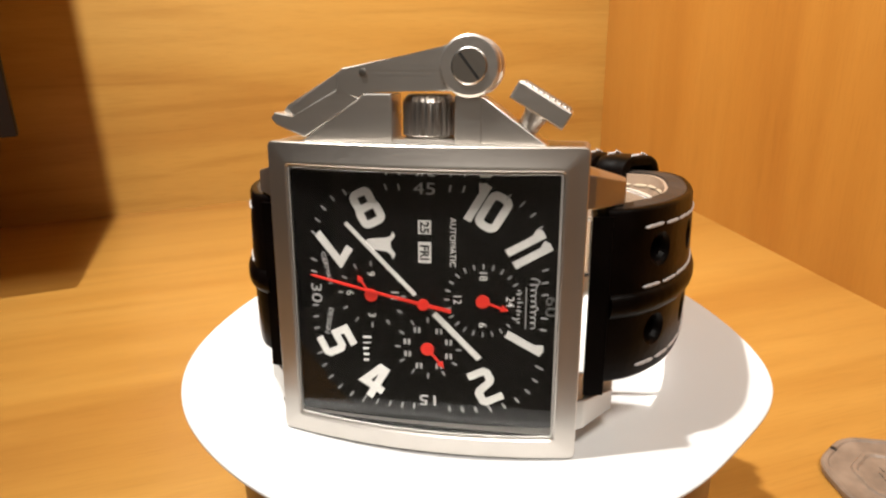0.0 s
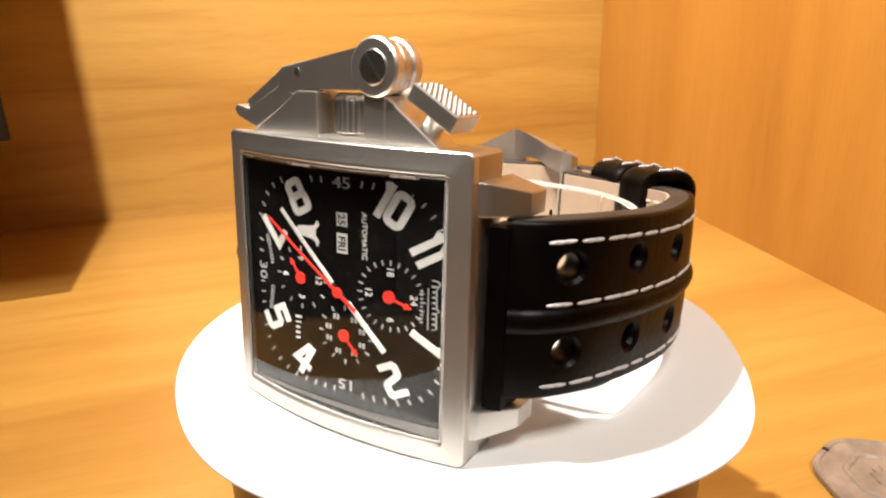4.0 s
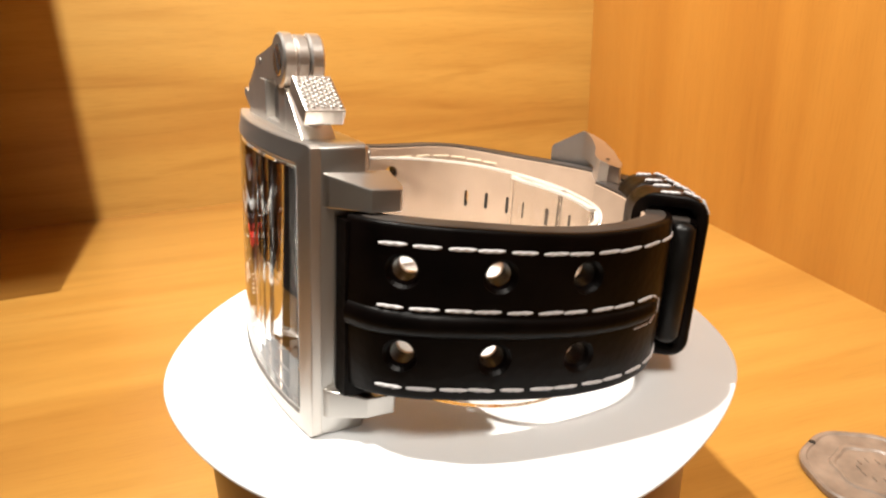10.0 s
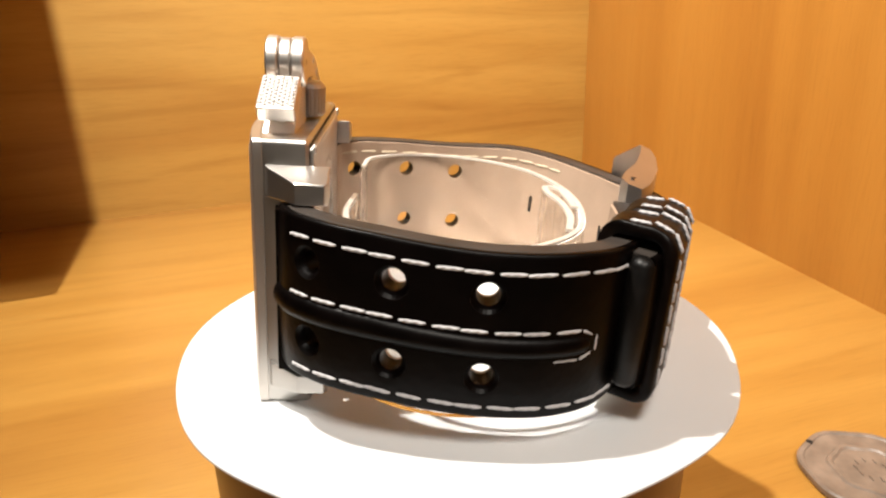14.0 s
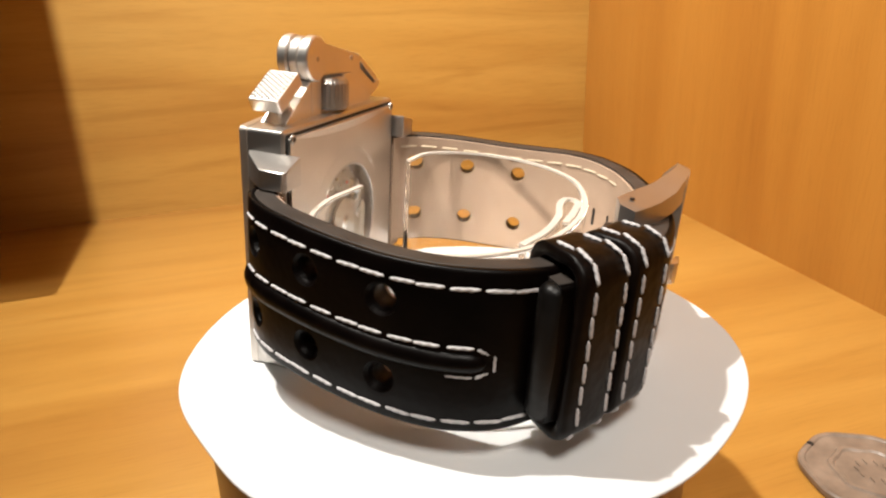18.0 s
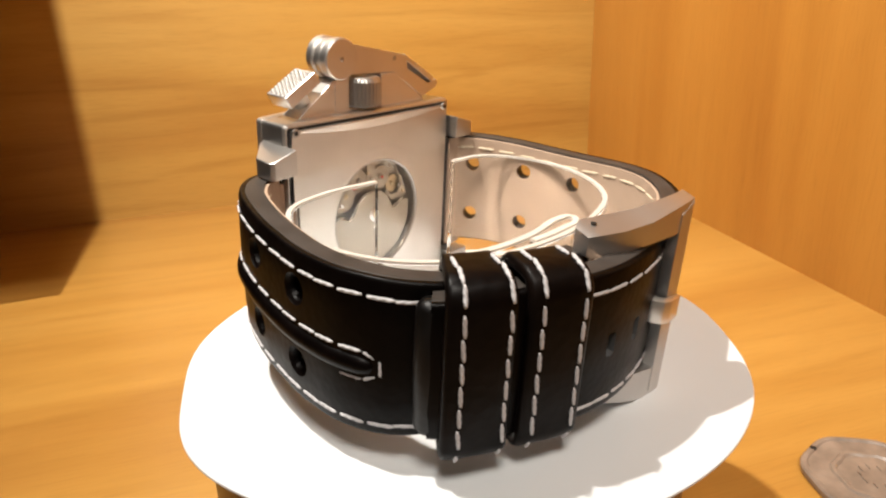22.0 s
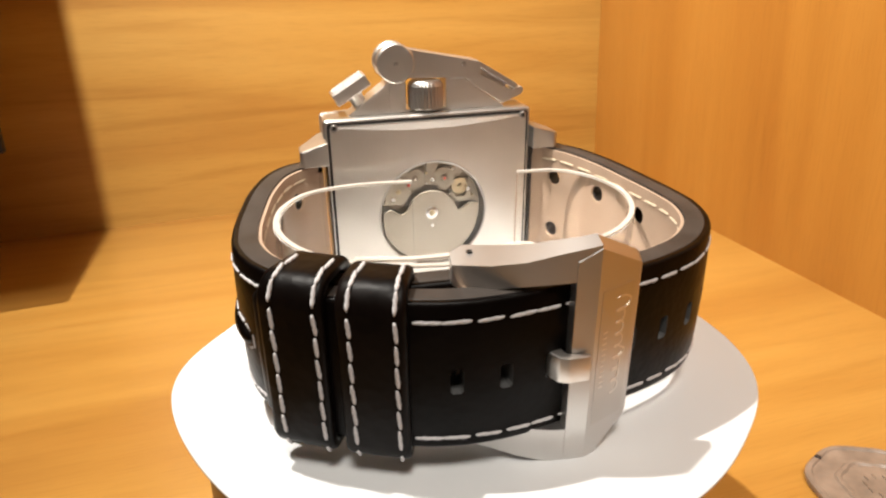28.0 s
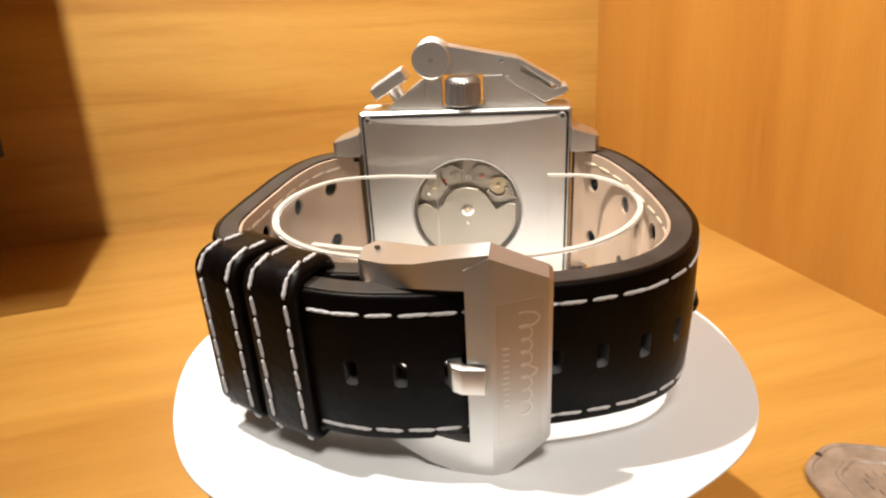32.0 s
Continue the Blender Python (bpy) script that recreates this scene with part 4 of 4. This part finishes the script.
def stitch_row(parent, path, sign, l0, l1, rise, pitch, d=-0.1, inner=False):
    l = l0
    while l < l1:
        k = min(max(at_length(path, l), 1), len(path) - 2)
        p, t, _ = path[k]
        n = Vector((t.y, -t.x)) * sign
        z = rise if not callable(rise) else rise(l)
        dz = (middle(l + 2) - middle(l - 2)) / 4
        if callable(rise):
            dz += (rise(l + 2) - rise(l - 2)) / 4
        at = side(path, sign, k, d, z)
        stitch(parent, at, (t.x, t.y, dz), (n.x, n.y, 0) if not inner else (-n.x, -n.y, 0), 1.2 if z > 0 else -1.2, 1.07, TAN_STITCH if inner else STITCH)
        l += pitch


GAP = XC + HALF + 0.8
for nm, path, sign, last, rounds, slits, words in (
        ("strap_with_buckle", RIGHT, 1, 110, (9.7, 23.6, 37.4), (), "black leather strap half with round holes, raised ridge and white stitching"),
        ("strap_with_tail", LEFT, -1, 180, (9.7, 23.6, 37.4), [113.3 - 7.3 * i for i in range(8)], "long black leather strap half with slots, ridge and white stitching")):
    tail = sign < 0
    base = part(nm, band(path, sign, 0, last, 0, 1.1, 0.7, 0.4), BLACK_LEATHER, watch, words, 40)
    core = part("strap_edge", band(path, sign, 0, last, 1.05, 4.3, 0.25, 0, -0.02), EDGE_LEATHER, base, "grey waxed cut edge of the strap", 40)
    lining = part("lining", band(path, sign, 1, last - 1, 4.25, 4.9, 0.3, 0, 0.4), TAN_LEATHER, base, "tan leather lining", 40)
    for layer in (base, core, lining):
        cut(layer, round_holes(path, sign, rounds), TAN_LEATHER if layer is lining else BLACK_LEATHER)
        if slits:
            cut(layer, slots(path, sign, slits, 0.45 if layer is lining else 0.95), RAW_EDGE)
    # stub between the case and the strap, a narrow gap short of the case
    m = -1 if tail else 1
    bm = bmesh.new()
    prism(bm, [(XC + m * (x - XC), y) for x, y in ((GAP, 1.6), (25.9, 2.0), (26.3, 6.6), (GAP, 6.4))], 8.9, 36.6)
    part("strap_end", bm, BLACK_LEATHER, base)
    bm = bmesh.new()
    prism(bm, [(XC + m * (x - XC), y) for x, y in ((GAP, 6.5), (26.4, 6.9), (27.0, 7.5), (GAP, 7.1))], 9.6, 35.8)
    part("lining_end", bm, TAN_LEATHER, base, "tan lining by the case")
    # raised ridge
    l1 = 53.6
    secs = []
    steps = 44
    for i in range(steps + 1):
        l = 1.0 + (l1 - 1.0) * i / steps
        k = at_length(path, l)
        e = min(1.0, max(0.0, l1 - l + 0.02) / 2.2) ** 0.5
        h = (2.2 - 0.5 * l / l1) * max(e, 0.12)
        secs.append([side(path, sign, k, 0.6 - (0.6 + 1.3 * e) * c, h * s - 1.1) for c, s in [(0, -1)] + [(math.sin(radians(a)) ** 0.8, -math.cos(radians(a))) for a in range(20, 161, 20)] + [(0, 1)]])
    bm = bmesh.new()
    loft(bm, secs)
    part("ridge", bm, BLACK_LEATHER, base, "raised padded ridge", 50)
    far = path[-1][2]
    stop = 128.0 if tail else 64.0
    for up in (1, -1):
        stitch_row(base, path, sign, 8.4, stop, lambda l, up=up: up * (half_width(l) - (2.9 if up > 0 else 2.0)), 4.55)
    stitch_row(base, path, sign, 8.4, l1 - 1.0, 1.3, 4.55, -0.35)
    stitch_row(base, path, sign, l1 - 4.2, l1 - 1.0, -3.4, 4.55, -0.15)
    k = at_length(path, l1 + 0.4)
    p, t, _ = path[k]
    n = Vector((t.y, -t.x)) * sign
    for rise, tx, tz in ((0.75, 0.9, -0.4), (-1.1, 0.0, 1.0), (-2.95, -0.9, -0.4)):
        kk = k if tx == 0 else k - 2
        stitch(base, side(path, sign, kk, -0.2, rise), (t.x * tx, t.y * tx, tz), (n.x, n.y, 0), 0, 0.74 if tx == 0 else 0.6)
    stitch_row(lining, path, sign, 8.0, 70.0, lambda l: half_width(l) - 2.7, 5.6, 4.9, True)

# keepers ------------------------------------------------------------------
for a, b, words in ((119.9, 129.7, "stitched black leather keeper near the buckle"), (131.4, 141.1, "stitched black leather keeper over the strap tail")):
    proud = 2.0 if a > 130 else 1.9
    h0, mid, deep = 14.6, 0.2, 10.6 if a > 130 else 9.4
    secs = []
    # a rounded strip of leather, 2.1 thick, bent into a loop
    for l, e in ((a, 0.75), (a + 0.2, 0.25), (a + 0.75, 0.0), (a + 2.6, 0.05), ((a + b) / 2, 0.0), (b - 2.6, 0.05), (b - 0.75, 0.0), (b - 0.2, 0.25), (b, 0.75), (b, 1.5), (b - 0.5, 2.1), (a + 0.5, 2.1), (a, 1.5)):
        outline = []
        for d, z, rad in ((-proud + e, h0 - e, 4.2 - e), (-proud + e, -h0 + e, 3.2 - e), (deep - e, -h0 + e, 3.8 - e), (deep - e, h0 - e, 3.8 - e)):
            sd, sz = (1 if d < 4 else -1), (1 if z > 0 else -1)
            for q in range(7):
                ang = math.pi / 2 * q / 6
                if sd * sz < 0:
                    ang = math.pi / 2 - ang
                outline.append((d + sd * rad * (1 - math.sin(ang)), z - sz * rad * (1 - math.cos(ang)) + mid))
        secs.append([along(LEFT, -1, l, d, z) for d, z in outline])
    bm = bmesh.new()
    loft(bm, secs, closed=True)
    keeper = part("keeper", bm, KEEPER_LEATHER, watch, words, 50)
    for l in (a + 1.3, b - 1.9):
        k = at_length(LEFT, l)
        p, t, _ = LEFT[k]
        n = Vector((-t.y, t.x))
        z = 8.6
        while z > -11.6:
            stitch(keeper, side(LEFT, -1, k, -proud - 0.05, z), (0, 0, 1), (n.x, n.y, 0), 4.0, 0.86)
            z -= 3.6
        stitch(keeper, side(LEFT, -1, k, -proud + 0.5, mid + h0 - 2.0), (-n.x * 0.55, -n.y * 0.55, 1), (n.x, n.y, 0.5), 0.0, 0.82)
        stitch(keeper, side(LEFT, -1, k, -proud + 3.0, mid + h0 - 0.1), (-n.x, -n.y, 0.36), (n.x * 0.35, n.y * 0.35, 1), 0.0, 0.82)
        stitch(keeper, side(LEFT, -1, k, -proud + 6.6, mid + h0 + 0.05), (-n.x, -n.y, 0), (0, 0, 1), 0.0, 0.82)
        stitch(keeper, side(LEFT, -1, k, -proud + 0.75, mid - h0 + 1.1), (n.x * 0.7, n.y * 0.7, 1), (n.x, n.y, -0.7), 0.0, 0.5)

# blunt end of the tail showing beyond its keeper
p, t, _ = LEFT[-4]
n = Vector((-t.y, t.x))
bm = bmesh.new()
lathe(bm, [(0.4, -11.0), (1.4, -10.7), (2.1, -9.6), (2.3, 0), (2.1, 9.4), (1.4, 10.3), (0.4, 10.6)], 20, Matrix.Translation(side(LEFT, -1, len(LEFT) - 4, 2.0, 0.2)))
tip = part("tail_tip", bm, WORN_LEATHER, watch, "rounded worn end of the strap tail", 60)
for i in range(6):
    stitch(tip, side(LEFT, -1, len(LEFT) - 7, -0.45, 8.0 - 3.6 * i), (0, 0, 1), (n.x, n.y, 0), 1.0, 0.85)

# buckle ---------------------------------------------------------------------
BZ = 25.0


def arm(top):
    s = 1 if top else -1
    plan = [  # outer edge, inner edge, lower and upper height from the middle
        ((10.9, 65.2), (10.5, 62.6), 10.8, 14.7), ((9.6, 67.0), (8.4, 61.9), 10.4, 15.3), ((6.4, 68.9), (4.6, 63.8), 11.2, 15.6),
        ((2.0, 71.2), (0.6, 67.2), 12.1, 16.6), ((-3.0, 72.5), (-4.0, 69.6), 12.5, 17.9), ((-6.0, 72.95), (-6.4, 70.5), 12.6, 18.4), ((-8.0, 73.1), (-8.2, 70.8), 12.8, 18.7)]
    drop = 0.0 if top else 1.6
    bm = bmesh.new()
    secs = [[(o[0], o[1], BZ + s * lo), (i[0], i[1], BZ + s * lo), (i[0], i[1], BZ + s * (hi + drop)), (o[0], o[1], BZ + s * (hi + drop - 0.8))] for o, i, lo, hi in plan]
    loft(bm, secs)
    bmesh.ops.bevel(bm, geom=[e for e in bm.edges if e.calc_face_angle(0) > 0.6], offset=0.35, segments=2, affect="EDGES", profile=0.5)
    return bm


bm = bmesh.new()
# upright bar with two facets meeting at a crest
cols = [(-4.7, 72.9, 71.0, 16.6, 18.4), (-8.0, 73.2, 70.7, 18.4, 21.0), (-15.9, 70.3, 68.7, 14.2, 14.8), (-16.5, 69.8, 68.6, 13.6, 14.2)]
secs = [[(x, yo, BZ - lo + 1.0), (x, yi, BZ - lo - 0.3), (x, yi, BZ + hi + 0.3), (x, yo, BZ + hi - 1.0)] for x, yo, yi, hi, lo in cols]
loft(bm, secs)
bmesh.ops.bevel(bm, geom=[e for e in bm.edges if e.calc_face_angle(0) > 0.9], offset=0.25, segments=2, affect="EDGES", profile=0.5)
buckle = part("buckle", bm, STEEL_BUCKLE, watch, "broad brushed steel tang buckle", 14)
part("upper_arm", arm(True), STEEL_BUCKLE, buckle, "curved buckle arm", 25)
part("lower_arm", arm(False), STEEL_BUCKLE, buckle, "curved buckle arm", 25)
bm = bmesh.new()
lathe(bm, [(0.8, -14.5), (0.8, 14.5)], 20, Matrix.Translation((8.1, 64.4, BZ)))
part("spring_bar", bm, STEEL_FINE, buckle)
for s in (1, -1):
    bm = bmesh.new()
    lathe(bm, [(0.45, 0), (0.45, 0.12)], 16, Matrix.Translation((8.1, 64.3, BZ + (15.25 if s > 0 else -16.75))) @ Matrix.Rotation(0 if s > 0 else math.pi, 4, "X"))
    part("pin_hole", bm, HOLE_DARK, buckle)
bm = bmesh.new()
plan = [(-1.6, 68.4), (-1.9, 72.0), (-2.6, 73.5), (-3.9, 74.2), (-7.2, 74.3), (-7.4, 73.5), (-5.0, 73.3), (-3.9, 72.8), (-3.3, 68.4)]
prism(bm, plan, BZ - 3.0, BZ + 1.2, "z", 0.2)
part("tongue", bm, STEEL_FINE, buckle, "flat steel buckle tongue")


def facet(u, z, lift):
    """A point on the buckle's engraved facet."""
    a, b = Vector((-8.0, 73.2)), Vector((-15.9, 70.3))
    d = (b - a).normalized()
    n = Vector((d.y, -d.x))
    if n.y < 0:
        n = -n
    p = a + d * u + n * lift
    return (p.x, p.y, z)


def facet_bar(bm, u0, u1, z0, z1, lift):
    lo = [bm.verts.new(facet(u, z, -0.05)) for u, z in ((u0, z0), (u1, z0), (u1, z1), (u0, z1))]
    hi = [bm.verts.new(facet(u, z, lift)) for u, z in ((u0, z0), (u1, z0), (u1, z1), (u0, z1))]
    bm.faces.new(lo[::-1]), bm.faces.new(hi)
    for i in range(4):
        bm.faces.new((lo[i], lo[(i + 1) % 4], hi[(i + 1) % 4], hi[i]))


bm = bmesh.new()
facet_bar(bm, 0.9, 7.6, BZ - 12.6, BZ + 10.6, 0.06)
part("engraved_panel", bm, STEEL_Z, buckle, "upright-brushed panel on the buckle")
bm = bmesh.new()
line = cursive(5.2, BZ + 8.6, 16.5, 0.8, 8)
for (u0, z0), (u1, z1) in zip(line, line[1:]):
    d = Vector((u1 - u0, z1 - z0)).normalized() * 0.13
    quad = [(u0 - d.y, z0 + d.x), (u1 - d.y, z1 + d.x), (u1 + d.y, z1 - d.x), (u0 + d.y, z0 - d.x)]
    lo = [bm.verts.new(facet(u, z, 0.0)) for u, z in quad]
    hi = [bm.verts.new(facet(u, z, 0.13)) for u, z in quad]
    bm.faces.new(hi)
    for i in range(4):
        bm.faces.new((lo[i], lo[(i + 1) % 4], hi[(i + 1) % 4], hi[i]))
for k in range(11):
    facet_bar(bm, 1.7, 2.6, BZ + 3.4 - 0.95 * k, BZ + 3.6 - 0.95 * k, 0.12)
part("engraving", bm, STEEL_FINE, buckle, "engraved script drawn as plain strokes")

# ---- the clear display cuff that holds the watch up
cuff = tagged(new("display_cuff"), "clear acrylic C-shaped cuff standing inside the watch strap", "watch holder")
ring = curve_through([(4.8, 12.6), (18, 11.6), (27.5, 14.2), (33.2, 22), (34.6, 32), (31, 43), (22, 51.5), (11, 55.2), (0, 56.3), (-12, 55.0), (-24, 50.5), (-32, 42), (-35.6, 31), (-33.6, 20.5), (-28.5, 14.4), (-19.2, 12.9)], 90)
secs = []
for p, t, l in ring:
    n = Vector((t.y, -t.x))
    i, o = p + n * 0.0, p - n * 1.25
    secs.append([(o.x, o.y, 8.0 - 0.07 * p.y), (i.x, i.y, 8.0 - 0.07 * p.y), (i.x, i.y, 33.7), (o.x, o.y, 33.7)])
bm = bmesh.new()
loft(bm, secs)
wallpart = part("cuff_wall", bm, ACRYLIC, cuff, "", 30)
wallpart.visible_shadow = False


def cuff_rim(line, a, b, z, parent):
    secs = []
    for p, t, l in line:
        n = Vector((t.y, -t.x))
        i, o = p + n * a, p - n * b
        secs.append([(o.x, o.y, z), (i.x, i.y, z), (i.x, i.y, z + 0.45), (o.x, o.y, z + 0.45)])
    bm = bmesh.new()
    loft(bm, secs)
    return part("cut_edge", bm, RIM, parent, "bright cut edge of the clear acrylic", 30)


cuff_rim(ring, -0.15, 1.05, 33.72, wallpart)
fold = curve_through([(22.5, 49.3), (14, 51.6), (5, 52.1), (-4.6, 51.2), (-6.6, 51.6), (-7.0, 52.6), (-6.2, 53.7), (-1, 54.3), (8, 53.9)], 48)
secs = []
for p, t, l in fold:
    n = Vector((t.y, -t.x))
    i, o = p + n * 0.6, p - n * 0.6
    secs.append([(o.x, o.y, 14.0), (i.x, i.y, 14.0), (i.x, i.y, 33.9), (o.x, o.y, 33.9)])
bm = bmesh.new()
loft(bm, secs)
foldpart = part("cuff_fold", bm, ACRYLIC, cuff, "folded clear tab", 30)
foldpart.visible_shadow = False
cuff_rim(fold, 0.6, 0.6, 33.92, foldpart)


def motions():
    walk(disc, [(t, pose(0, 0, 0, 0, 0, a)) for t, a in TURN])
    for thing in (watch, cuff):
        walk(thing, [(t, pose(0, 0, 0, 0, 0, a) @ WATCH) for t, a in TURN])
    seat = seconds_hand.location.copy()
    walk(seconds_hand, [(t, pose(*seat, 0, -(169 - 6 * t), 0)) for t in range(0, 33, 4)])


motions()
